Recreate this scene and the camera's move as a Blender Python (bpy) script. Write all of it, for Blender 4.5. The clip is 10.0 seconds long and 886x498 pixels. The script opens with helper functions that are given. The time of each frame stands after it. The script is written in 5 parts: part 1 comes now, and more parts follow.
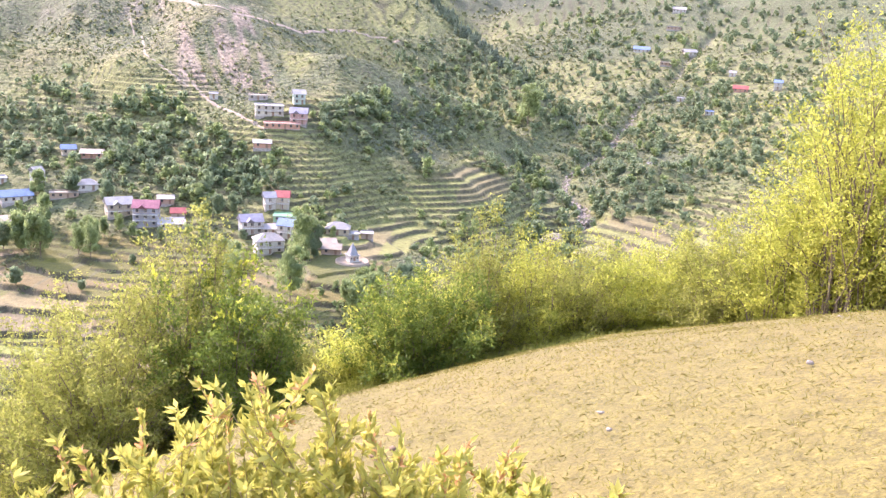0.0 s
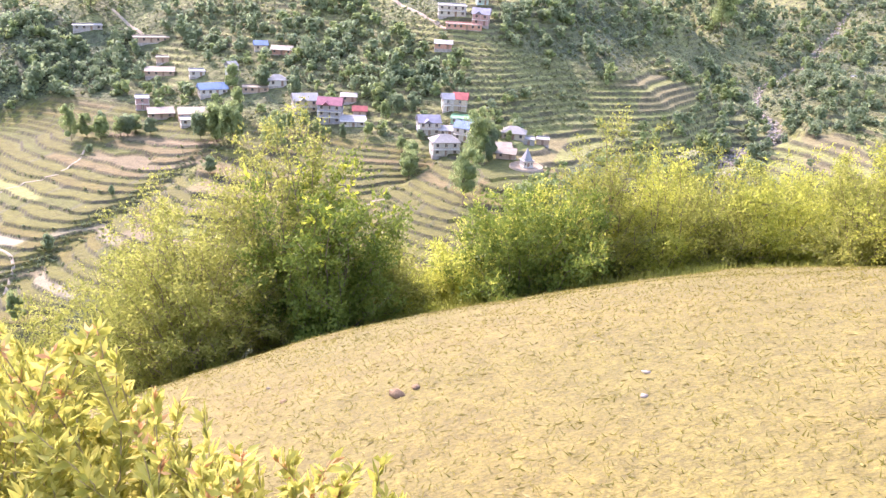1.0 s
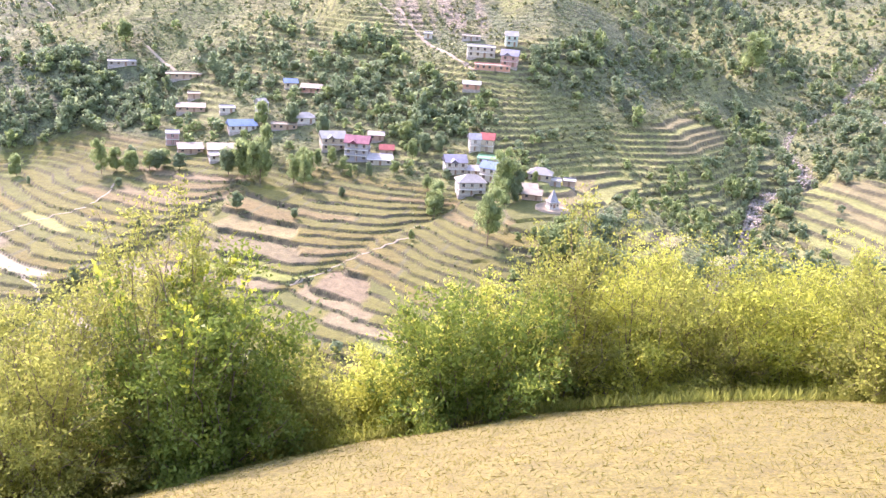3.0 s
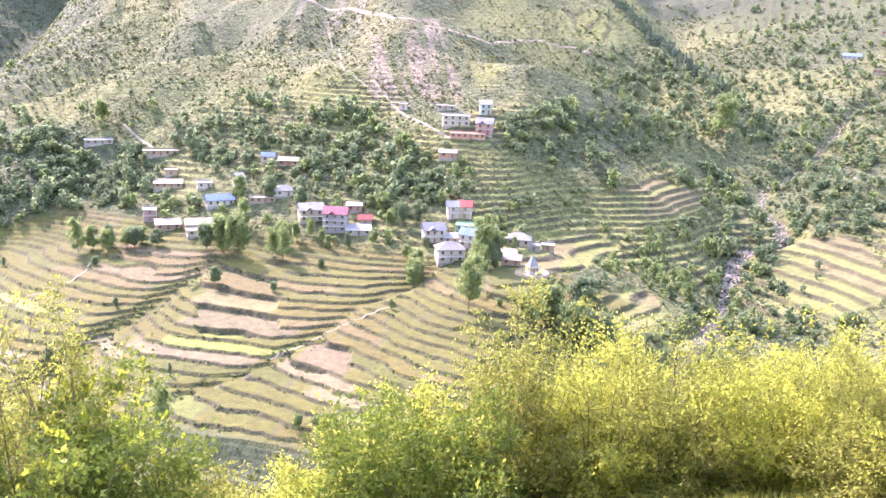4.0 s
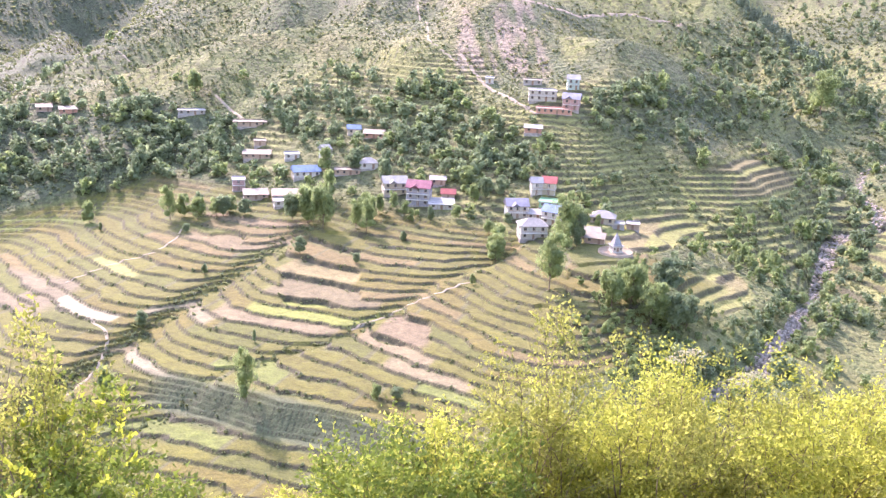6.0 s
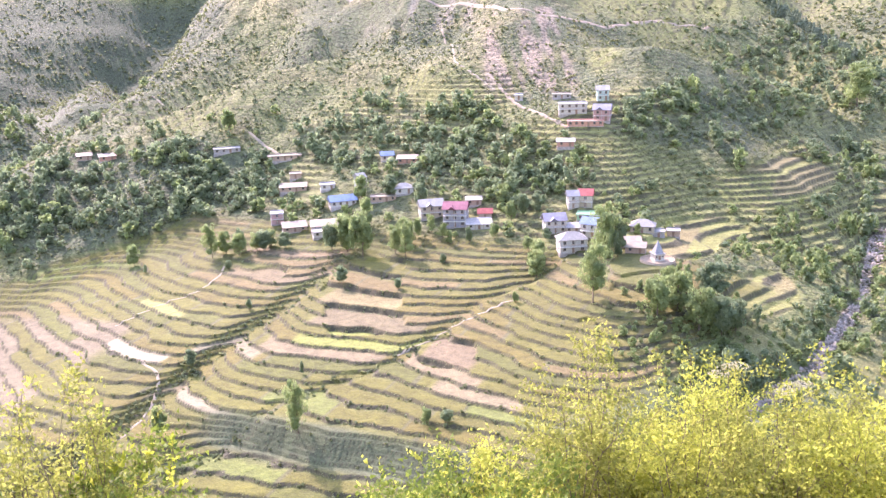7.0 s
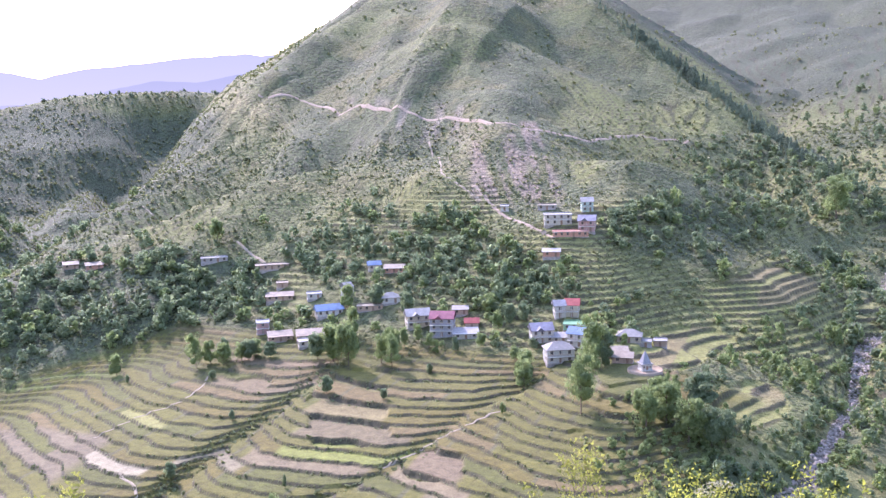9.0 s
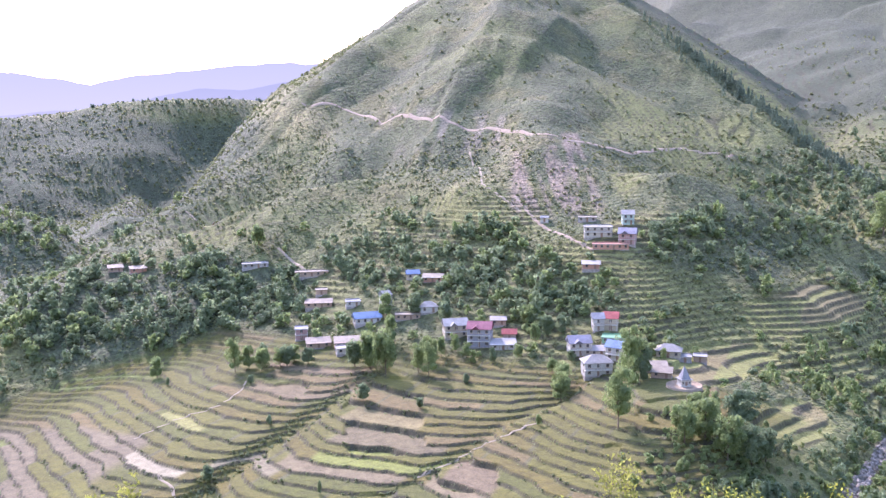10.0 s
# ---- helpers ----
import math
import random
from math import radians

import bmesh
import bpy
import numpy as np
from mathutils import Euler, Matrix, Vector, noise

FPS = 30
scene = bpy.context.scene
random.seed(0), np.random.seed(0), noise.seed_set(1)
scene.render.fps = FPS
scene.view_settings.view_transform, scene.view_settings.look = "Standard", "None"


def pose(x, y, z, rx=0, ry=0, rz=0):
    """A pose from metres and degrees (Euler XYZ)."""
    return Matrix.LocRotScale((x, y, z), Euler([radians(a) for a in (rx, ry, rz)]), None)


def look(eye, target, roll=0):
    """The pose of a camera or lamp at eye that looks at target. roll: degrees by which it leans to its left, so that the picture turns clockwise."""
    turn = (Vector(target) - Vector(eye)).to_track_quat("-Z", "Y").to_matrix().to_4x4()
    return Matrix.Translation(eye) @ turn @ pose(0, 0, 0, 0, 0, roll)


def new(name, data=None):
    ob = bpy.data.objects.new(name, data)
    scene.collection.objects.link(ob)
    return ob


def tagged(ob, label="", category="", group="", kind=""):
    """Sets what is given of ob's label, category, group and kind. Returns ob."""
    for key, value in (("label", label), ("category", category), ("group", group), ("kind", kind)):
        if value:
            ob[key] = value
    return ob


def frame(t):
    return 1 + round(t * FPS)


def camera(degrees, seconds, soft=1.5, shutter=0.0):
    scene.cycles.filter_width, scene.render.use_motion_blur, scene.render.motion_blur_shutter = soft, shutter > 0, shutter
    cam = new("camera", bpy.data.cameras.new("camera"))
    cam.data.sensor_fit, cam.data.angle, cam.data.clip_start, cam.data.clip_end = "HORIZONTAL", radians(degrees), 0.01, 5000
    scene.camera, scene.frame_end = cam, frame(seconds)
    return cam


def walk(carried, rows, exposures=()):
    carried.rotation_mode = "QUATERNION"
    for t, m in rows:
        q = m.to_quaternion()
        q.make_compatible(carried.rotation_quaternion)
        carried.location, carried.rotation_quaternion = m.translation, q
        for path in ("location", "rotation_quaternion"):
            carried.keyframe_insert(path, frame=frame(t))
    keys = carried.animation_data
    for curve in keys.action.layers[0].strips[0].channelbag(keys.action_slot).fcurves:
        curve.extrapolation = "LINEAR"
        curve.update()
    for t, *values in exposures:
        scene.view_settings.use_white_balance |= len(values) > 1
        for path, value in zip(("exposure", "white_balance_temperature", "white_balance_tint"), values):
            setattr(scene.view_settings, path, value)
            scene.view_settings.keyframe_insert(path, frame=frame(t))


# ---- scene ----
# The phone's exposure and white balance: seconds, stops, kelvin, tint.
EXPOSURES = [(0.0, 2.44, 6520, 47), (2.5, 2.44, 6520, 48), (4.0, 2.66, 6460, 49), (4.5, 2.23, 6410, 49), (5.0, 2.46, 6410, 49), (7.0, 2.50, 6460, 51), (8.0, 2.04, 5900, 49), (10.0, 1.93, 5800, 49)]
# Seconds, eye (metres), yaw, pitch and lean (degrees) of the hand-held camera.
PATH = [
    (0, -2.647, -3.160, -0.242, -19.05, -14.59, 3.83),
    (0.5, -2.227, -2.985, -0.238, -18.01, -15.02, 3.17),
    (1, -1.915, -2.747, -0.304, -7.95, -21.28, 3.72),
    (1.5, -1.676, -2.337, -0.326, -3.12, -19.89, 3.79),
    (2, -1.417, -1.948, -0.310, -5.41, -20.07, 2.63),
    (2.5, -1.182, -1.586, -0.297, -5.79, -19.42, 4.49),
    (4, -0.490, -0.412, -0.353, -6.96, -14.63, 2.68),
    (4.5, -0.333, -0.094, -0.375, -6.21, -10.50, 0.94),
    (5, -0.175, 0.129, -0.351, -4.22, -14.79, 1.97),
    (6.5, 0.005, 0.252, -0.155, -0.21, -16.60, 1.51),
    (7, 0.026, 0.222, -0.135, 1.07, -15.20, -1.83),
    (7.5, 0.027, 0.176, -0.105, 2.37, -13.58, -6.11),
    (8, 0.019, 0.123, -0.074, 4.23, -11.44, -6.02),
    (8.5, 0.015, 0.065, -0.040, 0.83, -9.14, -3.07),
    (9, 0.000, -0.000, 0.000, 0.00, -8.30, -1.50),
    (9.5, -0.014, -0.084, 0.037, 1.08, -8.03, -1.24),
    (10, -0.032, -0.173, 0.073, 2.48, -7.63, -0.75),
]
cam = camera(52.30, 10.0, soft=1.4)
walk(cam, [(t, pose(x, y, z, 90 + p, 0, w) @ pose(0, 0, 0, 0, 0, r)) for t, x, y, z, w, p, r in PATH],
     exposures=EXPOSURES)

# ---- light: a high late-morning sun ahead and to the left, and a clear pale sky ----
SUN_ELEVATION, SUN_AZIMUTH = 40.0, -33.0
world = bpy.data.worlds.new("sky")
scene.world = world
world.use_nodes = True
wn = world.node_tree
sky = wn.nodes.new("ShaderNodeTexSky")
sky.sky_type, sky.sun_disc = "NISHITA", False
sky.sun_elevation, sky.sun_rotation = radians(SUN_ELEVATION), radians(SUN_AZIMUTH)
sky.air_density, sky.dust_density, sky.ozone_density = 1.9, 1.8, 3.5
wn.links.new(sky.outputs[0], wn.nodes["Background"].inputs[0])
wn.nodes["Background"].inputs[1].default_value = 0.15
sun = new("sun", bpy.data.lights.new("sun", "SUN"))
sun.data.energy, sun.data.angle, sun.data.color = 2.0, radians(0.6), (1.0, 0.95, 0.86)
sd = Vector((math.sin(radians(SUN_AZIMUTH)) * math.cos(radians(SUN_ELEVATION)),
             math.cos(radians(SUN_AZIMUTH)) * math.cos(radians(SUN_ELEVATION)), math.sin(radians(SUN_ELEVATION))))
sun.matrix_world = look(sd * 400, (0, 0, 0))

# ---- materials ----
def nodes_of(name):
    m = bpy.data.materials.new(name)
    m.use_nodes = True
    return m, m.node_tree.nodes, m.node_tree.links, m.node_tree.nodes["Principled BSDF"]


def noise_node(n, l, scale, detail=4.0, rough=0.6):
    co = n.new("ShaderNodeNewGeometry")
    t = n.new("ShaderNodeTexNoise")
    t.inputs["Scale"].default_value, t.inputs["Detail"].default_value, t.inputs["Roughness"].default_value = scale, detail, rough
    l.new(co.outputs["Position"], t.inputs["Vector"])
    return t.outputs["Fac"]


def spread(n, l, fac, lo, hi):
    """Remaps a noise to a factor round 1 that brightens and darkens."""
    r = n.new("ShaderNodeMapRange")
    r.inputs["From Min"].default_value, r.inputs["From Max"].default_value = 0.3, 0.7
    r.inputs["To Min"].default_value, r.inputs["To Max"].default_value = lo, hi
    l.new(fac, r.inputs["Value"])
    return r.outputs[0]


def times(n, l, a, b):
    m = n.new("ShaderNodeMath")
    m.operation = "MULTIPLY"
    for k, v in enumerate((a, b)):
        if isinstance(v, (int, float)):
            m.inputs[k].default_value = v
        else:
            l.new(v, m.inputs[k])
    return m.outputs[0]


def scaled(n, l, col, fac):
    m = n.new("ShaderNodeVectorMath")
    m.operation = "SCALE"
    l.new(col, m.inputs[0])
    l.new(fac, m.inputs["Scale"])
    return m.outputs[0]


def two_tone(n, l, fac, a, b, p=0.4, q=0.6):
    r = n.new("ShaderNodeValToRGB")
    r.color_ramp.elements[0].position, r.color_ramp.elements[1].position = p, q
    r.color_ramp.elements[0].color, r.color_ramp.elements[1].color = (*a, 1), (*b, 1)
    l.new(fac, r.inputs[0])
    return r.outputs[0]


def bump(n, l, bsdf, fac, strength, dist):
    b = n.new("ShaderNodeBump")
    b.inputs["Strength"].default_value, b.inputs["Distance"].default_value = strength, dist
    l.new(fac, b.inputs["Height"])
    l.new(b.outputs[0], bsdf.inputs["Normal"])


def plain(name, a, b, scale, rough=0.8, relief=0.3, depth=0.02, metal=0.0, fine=None):
    """A two-toned surface with grain at two scales."""
    m, n, l, p = nodes_of(name)
    f = noise_node(n, l, scale)
    g = noise_node(n, l, fine or scale * 9)
    col = scaled(n, l, two_tone(n, l, f, a, b, 0.35, 0.65), spread(n, l, g, 0.8, 1.2))
    l.new(col, p.inputs["Base Color"])
    p.inputs["Roughness"].default_value, p.inputs["Metallic"].default_value = rough, metal
    bump(n, l, p, g, relief, depth)
    return m


def leafy(name, a, b, island=True, through_light=0.45, scale=0.6, rough=0.55, vary=0.35):
    """Leaves: each island its own tone between a and b, lit through from behind."""
    m, n, l, p = nodes_of(name)
    geo = n.new("ShaderNodeNewGeometry")
    big = noise_node(n, l, scale)
    mix = n.new("ShaderNodeMath")
    mix.operation = "MULTIPLY_ADD"
    l.new(geo.outputs["Random Per Island"], mix.inputs[0])
    mix.inputs[1].default_value = vary
    l.new(times(n, l, big, 1.0 - vary), mix.inputs[2])
    col = two_tone(n, l, mix.outputs[0], a, b, 0.2, 0.75)
    l.new(col, p.inputs["Base Color"])
    p.inputs["Roughness"].default_value, p.inputs["Specular IOR Level"].default_value = rough, 0.2
    t = n.new("ShaderNodeBsdfTranslucent")
    l.new(col, t.inputs["Color"])
    s = n.new("ShaderNodeMixShader")
    s.inputs[0].default_value = through_light
    l.new(p.outputs[0], s.inputs[1])
    l.new(t.outputs[0], s.inputs[2])
    l.new(s.outputs[0], n["Material Output"].inputs[0])
    return m


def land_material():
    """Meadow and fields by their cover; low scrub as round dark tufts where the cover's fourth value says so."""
    m, n, l, p = nodes_of("valley_land")
    a = n.new("ShaderNodeAttribute")
    a.attribute_name = "cover"
    f1, f2, f3 = noise_node(n, l, 0.035, 5), noise_node(n, l, 0.35, 5, 0.7), noise_node(n, l, 2.2, 3, 0.7)
    k = times(n, l, times(n, l, spread(n, l, f1, 0.85, 1.15), spread(n, l, f2, 0.72, 1.28)), spread(n, l, f3, 0.7, 1.3))
    base = scaled(n, l, a.outputs["Color"], k)
    geo = n.new("ShaderNodeNewGeometry")
    hills = None
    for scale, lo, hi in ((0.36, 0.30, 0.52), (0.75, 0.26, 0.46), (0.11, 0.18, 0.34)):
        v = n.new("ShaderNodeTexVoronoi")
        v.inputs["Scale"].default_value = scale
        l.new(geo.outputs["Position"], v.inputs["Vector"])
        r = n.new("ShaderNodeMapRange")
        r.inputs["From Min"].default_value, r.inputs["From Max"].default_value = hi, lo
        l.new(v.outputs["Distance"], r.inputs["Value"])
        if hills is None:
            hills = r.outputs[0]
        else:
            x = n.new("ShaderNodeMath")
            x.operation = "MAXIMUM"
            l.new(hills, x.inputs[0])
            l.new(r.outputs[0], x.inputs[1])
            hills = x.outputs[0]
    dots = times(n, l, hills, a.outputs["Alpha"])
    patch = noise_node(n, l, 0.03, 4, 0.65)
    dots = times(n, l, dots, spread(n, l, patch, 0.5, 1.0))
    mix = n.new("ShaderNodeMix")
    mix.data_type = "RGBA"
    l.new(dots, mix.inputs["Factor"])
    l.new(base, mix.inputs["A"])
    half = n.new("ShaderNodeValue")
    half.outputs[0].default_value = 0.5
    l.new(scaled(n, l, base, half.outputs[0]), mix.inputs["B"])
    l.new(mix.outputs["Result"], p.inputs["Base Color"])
    p.inputs["Roughness"].default_value = 0.95
    h = n.new("ShaderNodeMath")
    h.operation = "MULTIPLY_ADD"
    l.new(dots, h.inputs[0])
    h.inputs[1].default_value = 1.2
    l.new(f2, h.inputs[2])
    bump(n, l, p, h.outputs[0], 0.8, 0.9)
    return m


def turf_material():
    """Grazed turf: straw, green and bare reddish earth in patches, with fine grain."""
    m, n, l, p = nodes_of("turf")
    f1, f2, f3 = noise_node(n, l, 0.9, 4, 0.6), noise_node(n, l, 5.0, 4, 0.7), noise_node(n, l, 60.0, 3, 0.7)
    straw = two_tone(n, l, f2, (0.100, 0.081, 0.017), (0.142, 0.116, 0.023), 0.36, 0.64)
    mix = n.new("ShaderNodeMix")
    mix.data_type = "RGBA"
    l.new(spread(n, l, f1, 0.0, 0.55), mix.inputs["Factor"])
    l.new(straw, mix.inputs["A"])
    mix.inputs["B"].default_value = (0.104, 0.096, 0.020, 1)
    f4 = noise_node(n, l, 17.0, 4, 0.75)
    grain = times(n, l, spread(n, l, f3, 0.6, 1.42), spread(n, l, f4, 0.72, 1.28))
    l.new(scaled(n, l, mix.outputs["Result"], grain), p.inputs["Base Color"])
    p.inputs["Roughness"].default_value = 0.95
    bump(n, l, p, f4, 0.6, 0.03)
    return m


M_LAND = land_material()

# ---- the lie of the land (eye of the resting camera at the origin) ----
def hash2(ix, iy, seed):
    a = (ix.astype(np.int64) * 374761393 + iy.astype(np.int64) * 668265263 + seed * 974634577) & 0x7FFFFFFF
    a = ((a ^ (a >> 13)) * 1274126177) & 0x7FFFFFFF
    return ((a ^ (a >> 16)) & 0xFFFF) / 65535.0


def vnoise(x, y, seed=0):
    ix, iy = np.floor(x), np.floor(y)
    fx, fy = x - ix, y - iy
    fx, fy = fx * fx * (3 - 2 * fx), fy * fy * (3 - 2 * fy)
    a, b = hash2(ix, iy, seed), hash2(ix + 1, iy, seed)
    c, d = hash2(ix, iy + 1, seed), hash2(ix + 1, iy + 1, seed)
    return (a + (b - a) * fx) * (1 - fy) + (c + (d - c) * fx) * fy - 0.5


def fbm(x, y, size, octaves=4, seed=0):
    s, k = 0.0, 1.0
    for o in range(octaves):
        s = s + k * vnoise(x / size * 2 ** o + 17.3 * o, y / size * 2 ** o - 9.1 * o, seed + o)
        k *= 0.5
    return s


def step01(a, b, x):
    t = np.clip((x - a) / (b - a), 0, 1)
    return t * t * (3 - 2 * t)


def smax(a, b, k):
    h = np.clip(0.5 + 0.5 * (a - b) / k, 0, 1)
    return b + (a - b) * h + k * h * (1 - h)


def polar(az, dist, el):
    """A place by its bearing, its distance and its height angle from the resting camera."""
    a, e = radians(az), radians(el)
    return (dist * math.sin(a), dist * math.cos(a), dist * math.tan(e))


def tent(x, y, pts, slope, steep=1.0):
    """The hillside that falls off on both sides of a crest line; steep: how much more on the far side."""
    out = np.full(np.shape(x), -1e4)
    for (ax, ay, az), (bx, by, bz) in zip(pts[:-1], pts[1:]):
        dx, dy = bx - ax, by - ay
        t = np.clip(((x - ax) * dx + (y - ay) * dy) / (dx * dx + dy * dy), 0, 1)
        d = np.sqrt((x - ax - t * dx) ** 2 + (y - ay - t * dy) ** 2 + 484) - 22
        far_ = (dx * (y - ay) - dy * (x - ax)) * (dx * ay - dy * ax) > 0
        out = np.maximum(out, az + t * (bz - az) - slope * d * np.where(far_, steep, 1.0))
    return out


PEAK = polar(2.5, 980, 11.0)
SPUR = [PEAK, polar(-3.3, 850, 7.4), polar(-7.1, 780, 5.0), polar(-10.0, 730, 3.2), polar(-11.6, 690, 1.6), polar(-13.6, 650, -0.8), polar(-16.2, 600, -2.6), polar(-19.5, 550, -4.8), polar(-21.6, 520, -6.0), polar(-26.0, 460, -8.6)]
RIB = [PEAK, polar(2.0, 720, 5.6), polar(3.2, 540, 0.0), polar(6.5, 440, -6.2)]
RIB_MID = [polar(-3.0, 740, 4.0), polar(-3.6, 640, 1.2), polar(-2.4, 520, -3.2)]
SHOULDER = [PEAK, polar(8.4, 860, 7.2), polar(10.6, 820, 5.3), polar(12.6, 780, 3.6), polar(15.8, 730, 1.2), polar(19.2, 680, -1.4), polar(22.2, 630, -3.2), polar(25.5, 570, -5.4), polar(28.0, 520, -7.5)]
# bearings and distances along the ribs that run down the mountain's face, then height and half width of each
RIBS = ((((-11.6, 690), (-9.6, 600), (-7.4, 520), (-5.4, 470)), 7, 38), (((-2.4, 780), (-3.6, 690), (-5.0, 610), (-6.3, 560)), 7, 26),
        (((1.6, 800), (-0.8, 700), (-2.5, 610), (-4.0, 560), (-5.9, 500)), 8, 30), (((5.2, 780), (2.7, 690), (1.0, 600), (-0.8, 530), (-1.8, 480)), 6, 32))
GULLIES = (((-41, 707), (-49, 623), (-57, 584), (-60, 537), (-52, 491), (-40, 446)), ((79, 816), (57, 738), (26, 645), (9, 603), (3, 560), (-6, 513)), ((-330, 1150), (-345, 1050), (-330, 930), (-290, 800)))
LEFT_SPUR = [polar(-46, 900, 2.0), polar(-36, 760, -0.2), polar(-28.6, 680, -4.4), polar(-26.4, 630, -7.6), polar(-25.0, 560, -9.6)]
LEFT_RIDGE = [polar(-44, 1100, -0.4), polar(-33, 1150, 0.4), polar(-25.7, 1250, 1.0), polar(-21.6, 1280, 1.8), polar(-16.0, 1300, 2.0), polar(-10, 1350, 1.6)]
# bearings, height angles and half widths of the open terraced glades
GLADES = ((18.6, -11.4, 2.6, 1.2), (15.2, -13.9, 2.8, 0.9), (30.8, -13.9, 3.2, 2.3), (20.3, -10.7, 2.6, 1.4), (14.2, -15.0, 2.2, 0.8), (19.4, -17.6, 2.0, 1.3))
STREAM = [polar(35, 900, -2.5), polar(31, 640, -7.0), polar(28, 500, -10.2), polar(25.6, 410, -13.6), polar(24.6, 355, -16.2), polar(23.5, 312, -18.8), polar(20, 250, -24.5), polar(5, 170, -36), polar(-15, 150, -40)]


def along(x, y):
    """Uphill (u) and crosswise (v) coordinates of the terraced fan."""
    return 0.39 * x + 0.92 * y, 0.92 * x - 0.39 * y


def knoll(x, y):
    """The grassy knoll on which the camera is carried; it rounds off into the slope below."""
    a, b = np.clip(x, -5, 4), np.clip(y, -5, 6)
    z = -1.731 + 0.2008 * a - 0.3166 * b - 0.0336 * a * a - 0.0356 * a * b - 0.0107 * b * b - 0.00237 * b ** 3 + 0.00696 * a * b * b
    return z - 0.75 * np.maximum(y - 6, 0) - 0.5 * np.maximum(-5 - x, 0) - 0.12 * np.maximum(x - 4, 0) + 0.1 * np.maximum(-5 - y, 0)


def stream_gap(x, y):
    """Distance in plan from the winding stream, and the height of its bed."""
    x, y = x + 34 * fbm(x, y, 75, 2, 59), y - 10 * fbm(x, y, 40, 2, 60)
    out, zz = np.full(np.shape(x), 1e4), np.zeros(np.shape(x))
    for (ax, ay, az), (bx, by, bz) in zip(STREAM[:-1], STREAM[1:]):
        dx, dy = bx - ax, by - ay
        t = np.clip(((x - ax) * dx + (y - ay) * dy) / (dx * dx + dy * dy), 0, 1)
        d = np.hypot(x - ax - t * dx, y - ay - t * dy)
        zz = np.where(d < out, az + t * (bz - az), zz)
        out = np.minimum(out, d)
    return out, zz


def line_gap(x, y, pts):
    """Distance in plan from a line of points."""
    out = np.full(np.shape(x), 1e4)
    for (ax, ay), (bx, by) in zip(pts[:-1], pts[1:]):
        dx, dy = bx - ax, by - ay
        t = np.clip(((x - ax) * dx + (y - ay) * dy) / (dx * dx + dy * dy), 0, 1)
        out = np.minimum(out, np.hypot(x - ax - t * dx, y - ay - t * dy))
    return out


def fan(x, y):
    """The fan of fields below the village: three bulging lobes between gullies that run down to the left."""
    u, v = along(x, y)
    w = v + 4 * fbm(u, v, 50, 2, 5)
    g1, g2 = gully_lines(u)
    U, V = np.clip((u - 244) / 50, -1.2, 1.1), np.clip((v + 208) / 50, -1.5, 0.9)
    a = 13.1 * V - 19.1 * V ** 2 - 0.6 * U * V - 8.5 * V ** 3 + 4.7 * U * V * V
    U, V = np.clip((u - 238) / 50, -1.2, 1.2), np.clip((v + 144) / 50, -0.9, 1.1)
    b = 5.5 * V - 21.7 * V ** 2 - 0.7 * U * V + 1.0 * V ** 3 - 2.5 * U * V * V
    U, V = np.clip((u - 228) / 50, -1.0, 1.1), np.clip((v + 98) / 50, -0.7, 1.3)
    c = (16.0 * V + 3.5 * V ** 2 + 15.8 * U * V) * step01(-15, -60, v)
    bulge = a + (b - a) * step01(-5, 5, w - g1) + (c - b) * step01(-4, 4, w - g2)
    dip = 0.8 * np.exp(-((w - g1) / 4) ** 2) + 0.6 * np.exp(-((w - g2) / 3) ** 2)
    scarp = step01(192, 181, u + 4 * fbm(x, y, 20, 2, 7)) * step01(-178, -140, v) * step01(-45, -90, v)
    return -89 + 0.17 * (np.minimum(u, 316) - 308.5) + step01(322, 285, u) * (0.17 * bulge - dip) - 6.0 * scarp - 0.25 * (np.hypot(v + 50, 12) + v + 50) * 0.5


def gully_lines(u):
    """Where the two gullies cross the fan, by the uphill coordinate."""
    return -176 - 0.10 * (240 - u), np.interp(u, (150, 199, 226, 242, 269, 285, 312), (-160, -138.5, -119.3, -114.8, -105.8, -95, -86))


def masks(x, y):
    u, v = along(x, y)
    u0 = 312 - 1.6 * np.clip(-(v + 258), 0, 70)
    return u, v, u0


